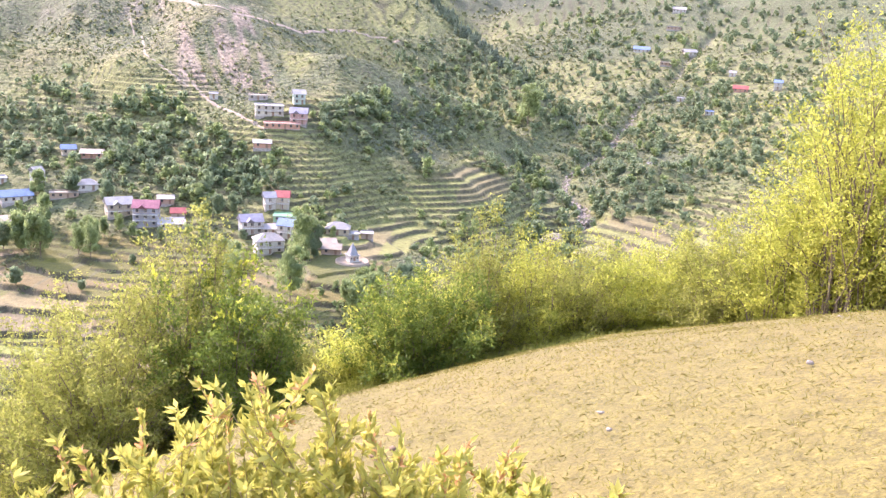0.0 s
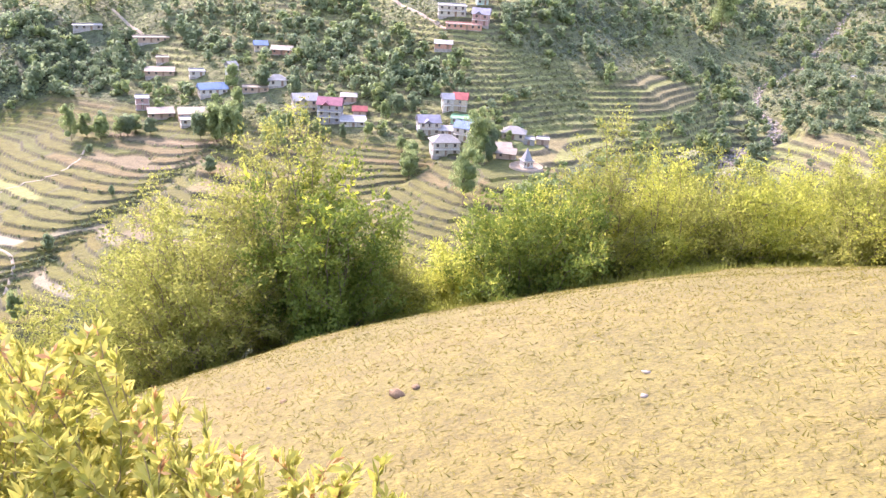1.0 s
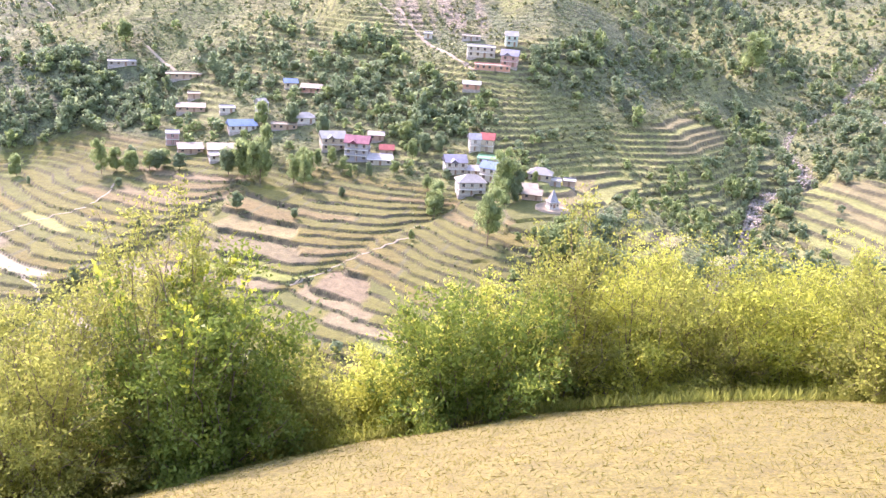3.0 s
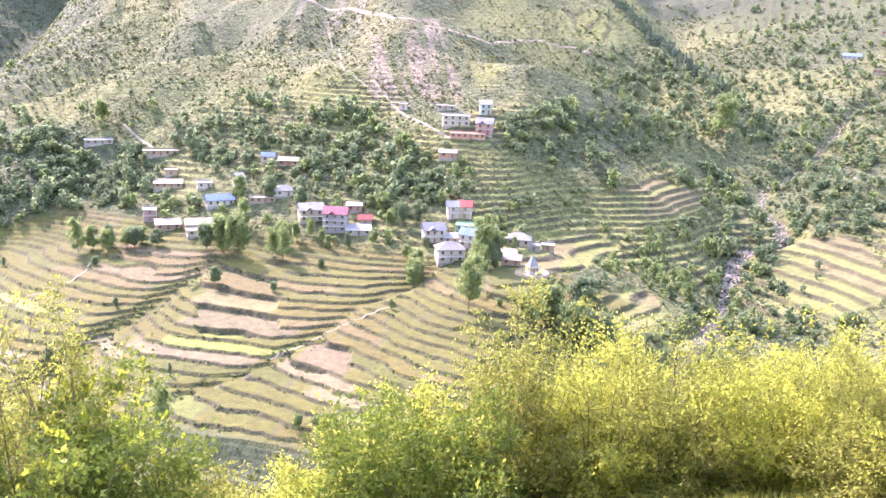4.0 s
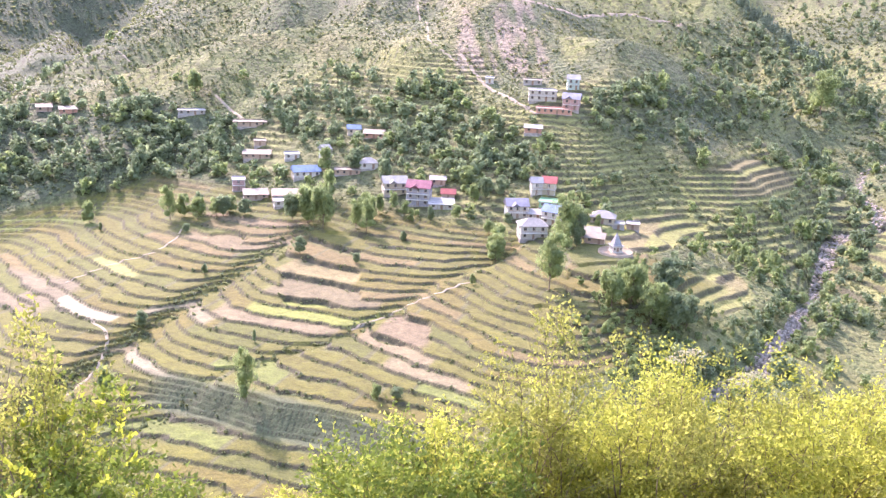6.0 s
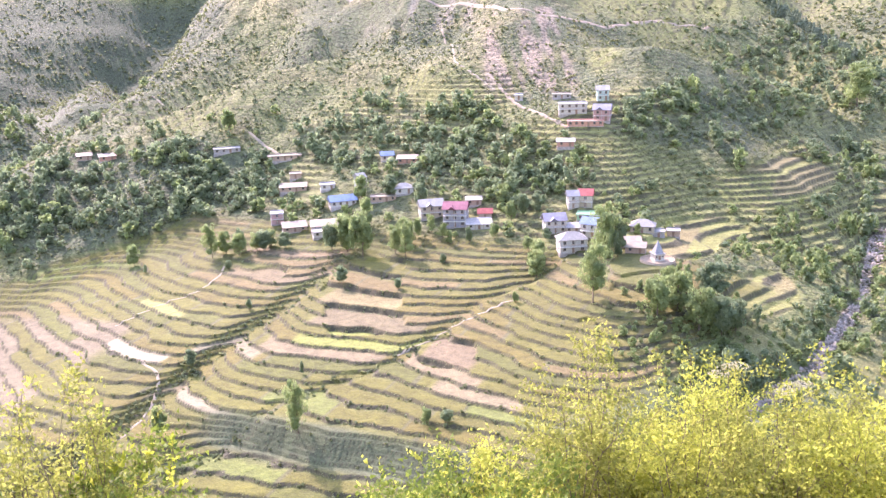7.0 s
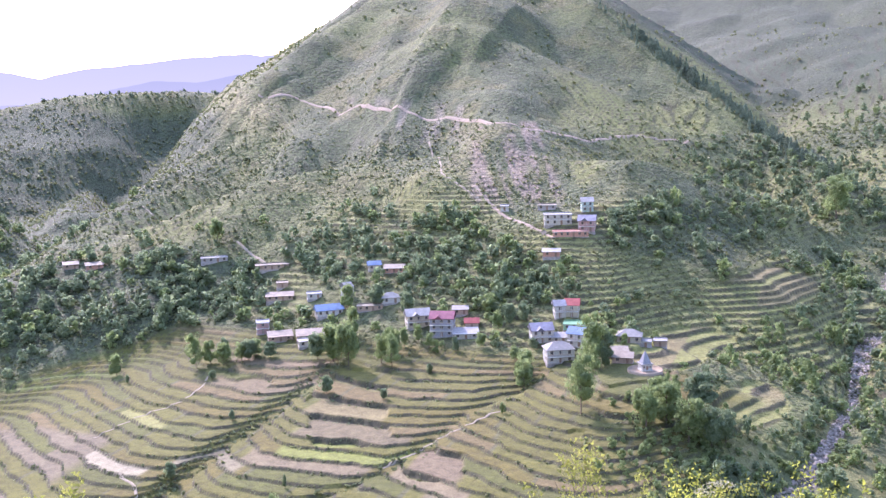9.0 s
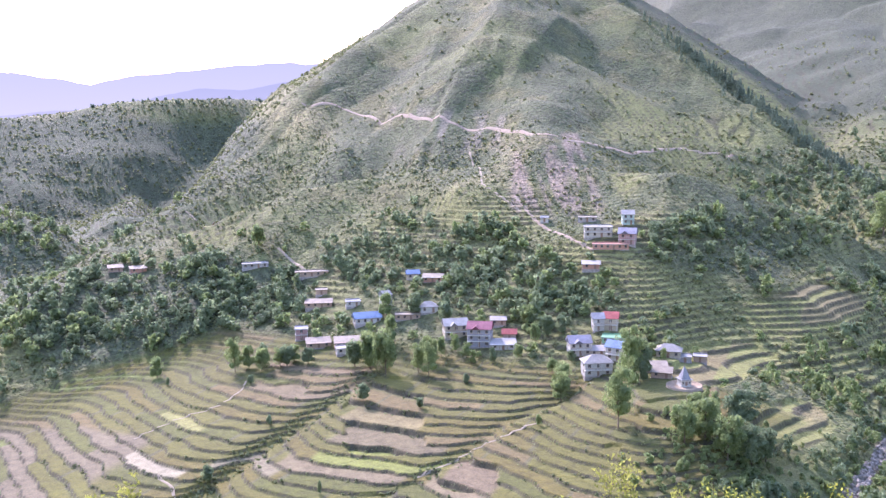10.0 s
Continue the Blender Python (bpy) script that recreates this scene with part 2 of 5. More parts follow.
def smooth_land(x, y):
    u, v, u0 = masks(x, y)
    up = u - u0
    apron = -89 + 0.17 * (u0 - 308.5) + 0.40 * np.minimum(up, 165) - 0.5 * np.maximum(up - 165, 0) - 0.38 * (np.hypot(v + 50, 30) + v + 50) * 0.5 - 13 * step01(-94, -50, v + 6 * fbm(x, y, 40, 2, 57)) * step01(12, 45, up) * step01(175, 120, up) - 0.3 * np.maximum(-(v + 290), 0)
    hills = tent(x, y, SPUR, 0.72, 2.1)
    hills = smax(hills, tent(x, y, RIB, 0.6), 30)
    hills = smax(hills, tent(x, y, RIB_MID, 0.62), 10)
    hills = smax(hills, tent(x, y, SHOULDER, 0.66, 1.6), 12)
    w = x * math.sin(radians(36)) + y * math.cos(radians(36))
    s = -x * math.cos(radians(36)) + y * math.sin(radians(36))
    right = -84 + 0.18 * (w - 430) + 1.2e-4 * np.maximum(w - 430, 0) ** 2 - 0.12 * s - 1.2 * np.maximum(s - 330 - 0.25 * w, 0)
    right = right + 9 * fbm(x, y, 150, 3, 31) * step01(380, 600, w) + 55 * np.abs(fbm(x, y, 300, 4, 33)) * step01(650, 1000, w)
    left = smax(tent(x, y, LEFT_RIDGE, 0.45, 1.5), tent(x, y, LEFT_SPUR, 0.6, 1.3), 10)
    rough = step01(0, 60, hills + 75)
    hills = hills + rough * (6 * fbm(x, y, 110, 4, 11) + 2.5 * fbm(x, y, 28, 3, 23))
    for line, high_, wide in RIBS:
        g = line_gap(x + 10 * fbm(x, y, 60, 2, 25), y, [(r * math.sin(radians(a)), r * math.cos(radians(a))) for a, r in line])
        hills = hills + rough * high_ * np.maximum(0, 1 - g / wide) ** 1.3
    turn = np.arctan2(x - PEAK[0], PEAK[1] - y) * 14 + 1.6 * fbm(x, y, 90, 3, 27)
    hills = hills - rough * 3.2 * step01(150, 420, np.hypot(x - PEAK[0], y - PEAK[1])) * (1 - 2 * np.abs(vnoise(turn, turn * 0, 29))) ** 2
    for line, deep, wide, top in zip(GULLIES, (20, 13, 46), (21, 22, 60), (700, 790, 1300)):
        cut = deep * np.exp(-(line_gap(x, y, line) / wide) ** 2) * step01(top, top - 170, y)
        hills, left = hills - cut * step01(-75, -45, hills), left - cut
    left = left + step01(0, -40, left) * 22 * fbm(x, y, 150, 5, 41) + 3 * fbm(x, y, 60, 3, 43)
    apron = apron + step01(10, 70, up) * 6 * fbm(x, y, 45, 3, 51)
    d, z = stream_gap(x, y)
    high = smax(smax(hills, apron, 10), left, 10)
    high = np.minimum(high, z + 0.6 * np.maximum(d - 5, 0) + 4 * fbm(x, y, 40, 2, 55))
    out = smax(high, right, 8)
    out = smax(out, fan(x, y), 5)
    out = out - 4.0 * np.exp(-(d / 6.0) ** 2)
    out = np.maximum(out, -135.0)
    return smax(out, np.where(np.hypot(x, y) < 260, knoll(x, y), -400), 6)


def glade(x, y, z):
    """How far a place lies in one of the open terraced glades."""
    A, E = np.degrees(np.arctan2(x, y)), np.degrees(np.arctan2(z, np.hypot(x, y)))
    m = np.zeros(np.shape(x))
    for ca, ce, ra, re in GLADES:
        m = np.maximum(m, step01(1.25, 0.75, ((A - ca) / ra) ** 2 + ((E - ce) / re) ** 2 + 0.5 * fbm(x, y, 22, 2, 99)))
    return m * step01(280, 300, np.hypot(x, y))


def terraced(z, rise, riser, phase=0.0):
    """Cuts a slope into level strips with steep banks between them; also gives the strip's number and the share of its depth."""
    q = z / rise + phase
    k = np.floor(q)
    f = q - k
    return (k + step01(1 - riser, 1, f) * 0.80 + 0.20 * f - phase) * rise, k, f


def land(x, y):
    """Height of the ground, with its terraces; also terrace number, place within it, and how much of it is terraced."""
    z = smooth_land(x, y)
    u, v, u0 = masks(x, y)
    near = step01(185, 120, np.hypot(x, y))
    d, _ = stream_gap(x, y)
    fields = step01(u0 + 8, u0 - 4, u) * (1 - near) * step01(10, 22, d) * step01(-40, -60, v - 60)
    wavy = z + 1.1 * fbm(x, y, 30, 3, 61) + 0.5 * fbm(x, y, 10, 3, 65)
    zt, k, f = terraced(wavy, 1.12, 0.13)
    zw, kw, fw = terraced(wavy, 2.24, 0.08)
    wide = fbm(x, y, 46, 2, 63) > 0.38
    zt, k, f = np.where(wide, zw, zt), np.where(wide, 2 * kw + 0.25, k), np.where(wide, fw, f)
    z2, k2, f2 = terraced(z + 2.2 * fbm(x, y, 40, 3, 71), 2.1, 0.25)
    slope_fields = step01(u0, u0 + 10, u) * step01(-20, -60, z) * step01(330, 420, np.hypot(x, y)) * step01(-0.05, 0.3, fbm(x, y, 70, 3, 81))
    w = x * math.sin(radians(36)) + y * math.cos(radians(36))
    slope_fields = np.maximum(slope_fields, step01(300, 340, w) * step01(60, 110, x) * step01(-0.3, 0.05, fbm(x, y, 90, 3, 91)) * step01(1500, 900, w))
    up = u - u0
    village = step01(0, 8, up) * step01(150, 105, up) * step01(-255, -225, v) * step01(-35, -65, v) * step01(-0.3, 0.0, fbm(x, y, 50, 2, 95))
    slope_fields = np.maximum(slope_fields, village)
    A, E = np.degrees(np.arctan2(x, y)), np.degrees(np.arctan2(z, np.hypot(x, y)))
    old = step01(6.6, 7.6, A + 0.3 * E) * step01(19, 16, A) * step01(0.9, 0.2, E) * step01(-6.5, -5, E) * step01(-0.25, 0.1, fbm(x, y, 55, 2, 97))
    slope_fields = np.maximum(np.maximum(slope_fields, 0.85 * old), glade(x, y, z))
    z3, k3, f3 = terraced(z + 2.4 * fbm(x, y, 40, 3, 73), 2.0, 0.3)
    fine = glade(x, y, z) > 0.4
    z2, k2, f2 = np.where(fine, z3, z2), np.where(fine, k3 + 0.25, k2), np.where(fine, f3, f2)
    out = z + fields * (zt - z)
    out = out + (1 - fields) * slope_fields * 0.95 * (z2 - z)
    return out, np.where(fields > 0.5, k, k2 + 1000), np.where(fields > 0.5, f, f2), fields, slope_fields


def grid_mesh(name, X, Y, Z, wrap=False):
    r, c = X.shape
    co = np.stack([X, Y, Z], -1).reshape(-1, 3).astype(np.float32)
    i = np.arange(r * c).reshape(r, c)
    if wrap:
        i = np.concatenate([i, i[:, :1]], 1)
    q = np.stack([i[:-1, :-1], i[:-1, 1:], i[1:, 1:], i[1:, :-1]], -1).reshape(-1, 4)
    return raw_mesh(name, co, q)


def raw_mesh(name, co, faces, smooth=True):
    """A mesh from arrays of corners and of faces that all have the same number of sides."""
    me = bpy.data.meshes.new(name)
    n, s = faces.shape
    me.vertices.add(len(co))
    me.vertices.foreach_set("co", np.asarray(co, np.float32).ravel())
    me.loops.add(n * s)
    me.loops.foreach_set("vertex_index", faces.astype(np.int32).ravel())
    me.polygons.add(n)
    me.polygons.foreach_set("loop_start", np.arange(n, dtype=np.int32) * s)
    me.polygons.foreach_set("use_smooth", np.full(n, smooth, dtype=bool))
    me.update()
    me.validate()
    return me


# ---- the ground: one sheet from the knoll's foot to the horizon ----
GRASSLAND, SCRUB, DRY = (0.122, 0.142, 0.042), (0.092, 0.112, 0.042), (0.155, 0.152, 0.050)
EARTH = (0.235, 0.19, 0.12)


SPECIAL_FIELDS = (
    (-111.9, 278.2, 20, (0.267, 0.239, 0.136)),
    (-105.8, 304.4, 12, (0.181, 0.180, 0.048)),
    (-31.5, 273.6, 19, (0.15, 0.17, 0.03)),
    (-30.4, 287.9, 16, (0.15, 0.16, 0.04)),
    (-30.5, 281.0, 18, (0.120, 0.101, 0.044)),
    (-46.2, 261.1, 20, (0.159, 0.131, 0.061)),
    (-31.4, 303.5, 14, (0.159, 0.135, 0.050)),
    (-65.3, 341.7, 19, (0.138, 0.108, 0.048)),
    (-67.6, 328.1, 19, (0.138, 0.112, 0.048)),
    (-2.8, 258.1, 8, (0.133, 0.104, 0.050)),
    (-7.9, 244.6, 13, (0.159, 0.131, 0.061)),
    (4.5, 233.7, 13, (0.155, 0.131, 0.061)),
    (-82.6, 250.6, 9, (0.142, 0.119, 0.052)),
    (-76.7, 241.0, 11, (0.198, 0.176, 0.096)),
    (-72.1, 274.7, 10, (0.168, 0.149, 0.076)),
)

FOREST = [
    (-23.1, -11.0, 6.3, 3.3, 1.00),
    (-17.7, -10.2, 3.7, 2.7, 1.00),
    (-13.5, -10.5, 3.0, 2.0, 1.00),
    (-5.9, -8.4, 4.3, 1.7, 0.85),
    (2.7, -10.5, 5.7, 2.3, 1.00),
    (-0.9, -7.7, 4.3, 1.5, 0.90),
    (-4.7, -5.6, 2.0, 1.5, 0.50),
    (14.4, -7.2, 5.0, 1.6, 1.00),
    (20.6, -4.6, 4.7, 2.3, 0.90),
    (17.7, -2.5, 3.7, 1.0, 0.50),
    (23.3, -10.8, 3.7, 2.3, 0.65),
    (20.5, -13.4, 2.4, 1.0, 0.20),
    (22.3, -15.4, 2.6, 1.8, 0.40),
    (16.6, -15.2, 2.0, 1.3, 0.30),
    (29.0, -12.3, 3.7, 2.0, 0.80),
    (31.8, -9.5, 2.7, 2.0, 0.60),
    (34.4, -3.1, 12.0, 6.0, 0.70),
    (25.8, -16.5, 2.0, 3.3, 0.60),
    (28.9, -16.6, 4.0, 2.3, 0.40),
    (22.6, -17.6, 2.0, 1.2, 0.35),
    (-3.5, -10.7, 5.3, 2.0, 0.45),
    (-10.4, -11.7, 4.0, 1.7, 0.45),
    (11.3, -12.6, 3.0, 1.3, 0.20),
    (24.3, -14.7, 2.0, 3.0, 0.55),
    (29.5, -10.5, 2.3, 2.0, 0.90),
    (35.6, -0.0, 10.0, 4.0, 0.55),
    (-24.3, -3.7, 3.0, 1.7, 0.60),
    (-26.0, -5.6, 4.0, 1.6, 0.80),
    (-22.3, -1.5, 5.7, 2.0, 0.35),
    (19.6, -23.6, 3.7, 2.3, 0.90),
    (16.7, -22.8, 2.0, 1.3, 0.60),
    (12.2, -10.6, 3.7, 1.5, -0.75),
]


def mixed(a, b, t):
    return a + (np.asarray(b) - a) * t[..., None]


def ground_cover(x, y, z, k, f, fields, slope_fields):
    """Base colours of the land's cover: meadow, scrub, tilled strips, their grassy banks, bare slips; some shade and
    sunlight painted in.
    """
    n1, n2 = fbm(x, y, 70, 4, 101), fbm(x, y, 18, 3, 111)
    col = np.zeros(x.shape + (3,)) + np.asarray(SCRUB)
    col = mixed(col, GRASSLAND, step01(-0.15, 0.25, n1))
    col = mixed(col, DRY, 0.7 * step01(0.05, 0.35, n2))
    u, v, u0 = masks(x, y)
    cell = np.floor((v + 9 * hash2(k, k * 0, 3)) / (22 + 30 * hash2(k, k * 0 + 7, 9)))
    h = hash2(k, cell, 21)
    tilled = np.zeros(x.shape + (3,)) + np.asarray((0.130, 0.126, 0.018))
    for lo, hi, c in ((0.30, 0.50, (0.146, 0.126, 0.020)), (0.50, 0.66, (0.112, 0.122, 0.018)), (0.66, 0.75, (0.178, 0.140, 0.044)), (0.75, 0.80, (0.15, 0.180, 0.034)), (0.80, 1.01, (0.136, 0.134, 0.018))):
        tilled = np.where(((h >= lo) & (h < hi))[..., None], np.asarray(c), tilled)
    tilled = mixed(tilled, (0.15, 0.16, 0.045), step01(0.7, 0.86, f) * 0.6)
    seam = np.abs((v + 9 * hash2(k, k * 0, 3)) / (22 + 30 * hash2(k, k * 0 + 7, 9)) - cell - 0.5)
    tilled = mixed(tilled, (0.12, 0.12, 0.05), 0.8 * step01(0.475, 0.49, seam))
    col = mixed(col, 0.72 * tilled, fields)
    col = mixed(col, (0.195, 0.20, 0.056), slope_fields * (1 - fields) * 0.85)
    # Rough grass banks, their colour deepened to paint the shade of backlit faces.
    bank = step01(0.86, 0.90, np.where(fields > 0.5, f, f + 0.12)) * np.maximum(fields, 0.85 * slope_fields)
    A, E = np.degrees(np.arctan2(x, y)), np.degrees(np.arctan2(z, np.hypot(x, y)))
    col = mixed(col, np.where((hash2(k, np.floor(v / 24), 27) > 0.35)[..., None], (0.165, 0.175, 0.045), (0.165, 0.142, 0.055)), 0.9 * (1 - fields) * glade(x, y, z))
    mount = (1 - fields) * step01(380, 430, np.hypot(x, y))
    slip = step01(1.9, 2.6, A - 0.10 * E) * step01(6.6, 5.6, A + 0.30 * E) * step01(-0.2, -0.6, E) * step01(-6.2, -4.6, E)
    col = mixed(col, EARTH, mount * slip * step01(-0.12, 0.22, vnoise(A * 2.6 + 0.8 * E, E * 0.35, 301) + 0.4 * fbm(x, y, 12, 2, 303)))
    scar = step01(-6.0, -5.2, A) * step01(2.4, 1.0, A) * step01(1.2, 0.6, E + 0.10 * A) * step01(-2.2, -0.6, E)
    col = mixed(col, (0.22, 0.195, 0.135), mount * 0.7 * scar * step01(-0.1, 0.2, vnoise(A * 1.7 - 0.5 * E, E * 0.5, 305)))
    # Yellow dry patch on the spur's crest, its sunlit brightness painted in.
    col = mixed(col, (0.30, 0.27, 0.11), mount * 0.85 * np.exp(-((A + 11.8) / 2.2) ** 2 - ((E - 0.6) / 1.3) ** 2))
    d, _ = stream_gap(x, y)
    col = mixed(col, (0.16, 0.145, 0.10), step01(2.8, 1.0, d + 3 * fbm(x, y, 12, 2, 307)) * step01(235, 255, np.hypot(x, y)))
    col = mixed(col, (0.095, 0.115, 0.045), 0.85 * step01(-60, 20, z) * step01(230, 380, x))
    col = mixed(col, (0.10, 0.12, 0.045), 0.8 * step01(-10, 30, z) * step01(300, 420, x) * step01(-0.1, 0.2, n1))
    col = mixed(col, (0.12, 0.14, 0.045), 0.6 * (1 - fields) * (1 - slope_fields) * step01(110, 190, x))
    # Woods of the left ridge; the dark tone also paints its near face's shade.
    wooded_shade = (1 - fields) * step01(-120, -200, x) * step01(430, 520, y) * step01(22, 2, z + 14 * n1)
    col = mixed(col, (0.075, 0.098, 0.045), 0.9 * wooded_shade)
    west = (1 - fields) * step01(-9.5, -12.5, A + 0.004 * (x + 100)) * step01(760, 860, np.hypot(x, y))
    col = mixed(col, (0.078, 0.100, 0.044), 0.85 * west * step01(26, 6, z + 20 * n1))
    behind = step01(880, 960, np.hypot(x, y)) * step01(60, 140, x)
    col = mixed(col, (0.053, 0.072, 0.034), 0.9 * behind)
    # Ground within the wood patches turns a deeper green than open grass.
    wood_floor = np.zeros(x.shape)
    for ca, ce, ra, re, dens in FOREST:
        if dens > 0.4:
            wood_floor = np.maximum(wood_floor, dens * step01(1.4, 0.7, ((A - ca) / ra) ** 2 + ((E - ce) / re) ** 2 + 0.5 * n2))
    col = mixed(col, (0.078, 0.098, 0.042), 0.8 * wood_floor * (1 - fields) * (1 - 0.6 * slope_fields) * (1 - glade(x, y, z)))
    for sx, sy, half, colour in SPECIAL_FIELDS:
        k0 = land(np.array([sx]), np.array([sy]))[1][0]
        v0 = along(sx, sy)[1]
        col = mixed(col, colour, fields * (np.abs(k - k0) < 0.5) * step01(half + 2.5, half, np.abs(v - v0 + 3 * fbm(x, y, 14, 2, 311))))
    # Grassy scarp, coloured dark to paint in the shadow band on it.
    scarp = step01(194, 189, u) * step01(178, 183, u) * step01(-168, -150, v) * step01(-60, -80, v)
    col = mixed(col, (0.075, 0.09, 0.04), scarp)
    mud = fields * step01(232, 226, u + 4 * n2) * step01(-212, -220, v + 4 * n1) * step01(0.6, 0.65, hash2(k, cell, 23))
    col = mixed(col, (0.138, 0.116, 0.058), mud)
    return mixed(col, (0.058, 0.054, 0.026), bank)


view = np.arange(-37.0, 48.0, 0.14)
rest = np.arange(48.0, 323.0, 2.5)
az = np.radians(np.concatenate([view, rest]))
rows = np.concatenate([np.geomspace(14, 185, 50)[:-1], np.arange(185, 330, 0.5), np.arange(330, 470, 0.85), np.geomspace(471, 1450, 200), np.geomspace(1460, 4700, 40)])
R_, A_ = np.meshgrid(rows, az, indexing="ij")
GX, GY = R_ * np.sin(A_), R_ * np.cos(A_)
GZ, GK, GF, GFI, GSL = land(GX, GY)
GZ = np.where(R_ < 20, GZ - 0.3, GZ)
COVER = ground_cover(GX, GY, GZ, GK, GF, GFI, GSL)


def colour_layer(me, name, col):
    a = me.color_attributes.new(name, "FLOAT_COLOR", "POINT")
    c = np.ones((len(me.vertices), 4), np.float32)
    c[:, :col.shape[-1]] = col.reshape(-1, col.shape[-1])
    a.data.foreach_set("color", c.ravel())


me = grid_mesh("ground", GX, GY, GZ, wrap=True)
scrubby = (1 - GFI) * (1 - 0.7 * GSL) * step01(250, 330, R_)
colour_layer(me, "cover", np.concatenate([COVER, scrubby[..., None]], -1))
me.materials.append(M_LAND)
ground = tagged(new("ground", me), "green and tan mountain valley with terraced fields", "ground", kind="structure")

# the knoll under the camera
kx = np.arange(-16, 17.01, 0.2)
KX, KY = np.meshgrid(kx, kx, indexing="ij")
KZ = knoll(KX, KY) + 0.05 * fbm(KX, KY, 1.6, 3, 201) + 0.02 * fbm(KX, KY, 0.4, 2, 211)
me = grid_mesh("knoll", KX, KY, KZ)
M_TURF = turf_material()
me.materials.append(M_TURF)
tagged(new("ground_knoll", me), "short dry yellow-green turf on a sloping knoll", "ground", kind="structure")


# ---- far ranges: a plain glowing backdrop beyond the valley's mouth, its haze painted in ----
def backdrop(name, dist, crest, amp, seed, colour, lo=-60, hi=70):
    el0 = max(e for _, e in crest)
    m, n, l, p = nodes_of(name)
    # Emission replaces daylight here; the ramp paints haze, paler towards the foot.
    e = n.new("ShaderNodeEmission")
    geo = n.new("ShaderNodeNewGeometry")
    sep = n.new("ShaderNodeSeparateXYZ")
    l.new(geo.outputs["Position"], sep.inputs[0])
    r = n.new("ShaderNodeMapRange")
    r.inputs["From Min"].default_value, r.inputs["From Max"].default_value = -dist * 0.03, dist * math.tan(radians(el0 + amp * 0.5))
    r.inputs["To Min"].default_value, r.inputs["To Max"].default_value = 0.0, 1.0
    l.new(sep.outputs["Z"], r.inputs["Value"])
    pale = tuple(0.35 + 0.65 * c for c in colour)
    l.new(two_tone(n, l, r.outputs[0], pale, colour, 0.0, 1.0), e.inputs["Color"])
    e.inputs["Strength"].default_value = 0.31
    l.new(e.outputs[0], n["Material Output"].inputs[0])
    a = np.arange(lo, hi, 0.12)
    top = np.interp(a, [c[0] for c in crest], [c[1] for c in crest]) + amp * fbm(a, a * 0 + seed, 3.0, 4, seed)
    hs = np.linspace(0, 1, 5)[:, None]
    z = -150 + hs * (dist * np.tan(np.radians(top))[None] + 150)
    dd = dist + (1 - hs) * -300
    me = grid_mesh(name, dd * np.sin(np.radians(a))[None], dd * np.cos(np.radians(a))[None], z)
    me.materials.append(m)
    return tagged(new(name, me), "pale blue mountain range on the horizon with its haze painted in", "backdrop", kind="structure")


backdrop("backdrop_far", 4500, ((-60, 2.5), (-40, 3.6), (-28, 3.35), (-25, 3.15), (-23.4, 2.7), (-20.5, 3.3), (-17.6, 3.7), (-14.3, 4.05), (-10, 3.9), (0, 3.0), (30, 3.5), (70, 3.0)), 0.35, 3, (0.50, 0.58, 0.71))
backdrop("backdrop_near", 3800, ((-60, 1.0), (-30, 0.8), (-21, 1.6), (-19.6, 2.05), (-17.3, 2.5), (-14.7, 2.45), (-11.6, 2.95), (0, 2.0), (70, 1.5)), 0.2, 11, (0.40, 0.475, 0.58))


# ---- roads and footpaths cut into the slopes ----
M_ROAD = plain("road_dust", (0.23, 0.185, 0.12), (0.30, 0.24, 0.16), 0.3, 0.95, 0.5, 0.1)
M_PATH = plain("trodden_path", (0.21, 0.18, 0.115), (0.29, 0.245, 0.16), 0.6, 0.95, 0.4, 0.05)


def ribbon(name, pts, width, label, category, mat, lift=0.07):
    pts = np.asarray(pts, float)
    s = np.concatenate([[0], np.cumsum(np.hypot(*np.diff(pts, axis=0).T))])
    t = np.arange(0, s[-1], 1.5)
    x, y = np.interp(t, s, pts[:, 0]), np.interp(t, s, pts[:, 1])
    k = np.ones(9) / 9
    if len(t) > 20:
        x, y = np.convolve(np.pad(x, 4, "edge"), k, "valid"), np.convolve(np.pad(y, 4, "edge"), k, "valid")
    nx, ny = -np.gradient(y), np.gradient(x)
    q = np.hypot(nx, ny)
    nx, ny = nx / q, ny / q
    off = np.array([-0.5, -0.42, 0.0, 0.42, 0.5])[:, None] * width * (1 + 0.25 * vnoise(t / 6, t * 0, 5))[None]
    X, Y = x[None] + off * nx[None], y[None] + off * ny[None]
    Z = land(X, Y)[0] + lift
    Z[0] -= lift + 0.1
    Z[-1] -= lift + 0.1
    me = grid_mesh(name, X, Y, Z)
    me.materials.append(mat)
    return tagged(new(name, me), label, category, kind="structure")


ROAD = ((-132.3, 662.5), (-105.6, 677.4), (-82.7, 661.6), (-67.6, 635.2), (-59.8, 638.0), (-34.1, 604.8), (-18.8, 593.5), (6.8, 581.8), (23.7, 555.3), (35.5, 527.6), (49.7, 540.5), (67.5, 549.6), (118.9, 586.7), (172.2, 624.2))
TRACK = ((16.0, 469.1), (23.0, 453.4), (28.4, 439.6), (38.9, 419.5), (46.0, 407.8), (51.0, 400.5))
FOOTPATH = ((-92.3, 338.3), (-90.4, 332.1), (-92.6, 321.4), (-92.9, 318.6), (-99.4, 312.5), (-108.3, 308.6), (-115.0, 301.5), (-122.9, 293.9))
GULLY_PATH = ((19.0, 286.7), (6.8, 280.6), (-2.7, 275.2), (-12.1, 265.9), (-22.7, 256.8))
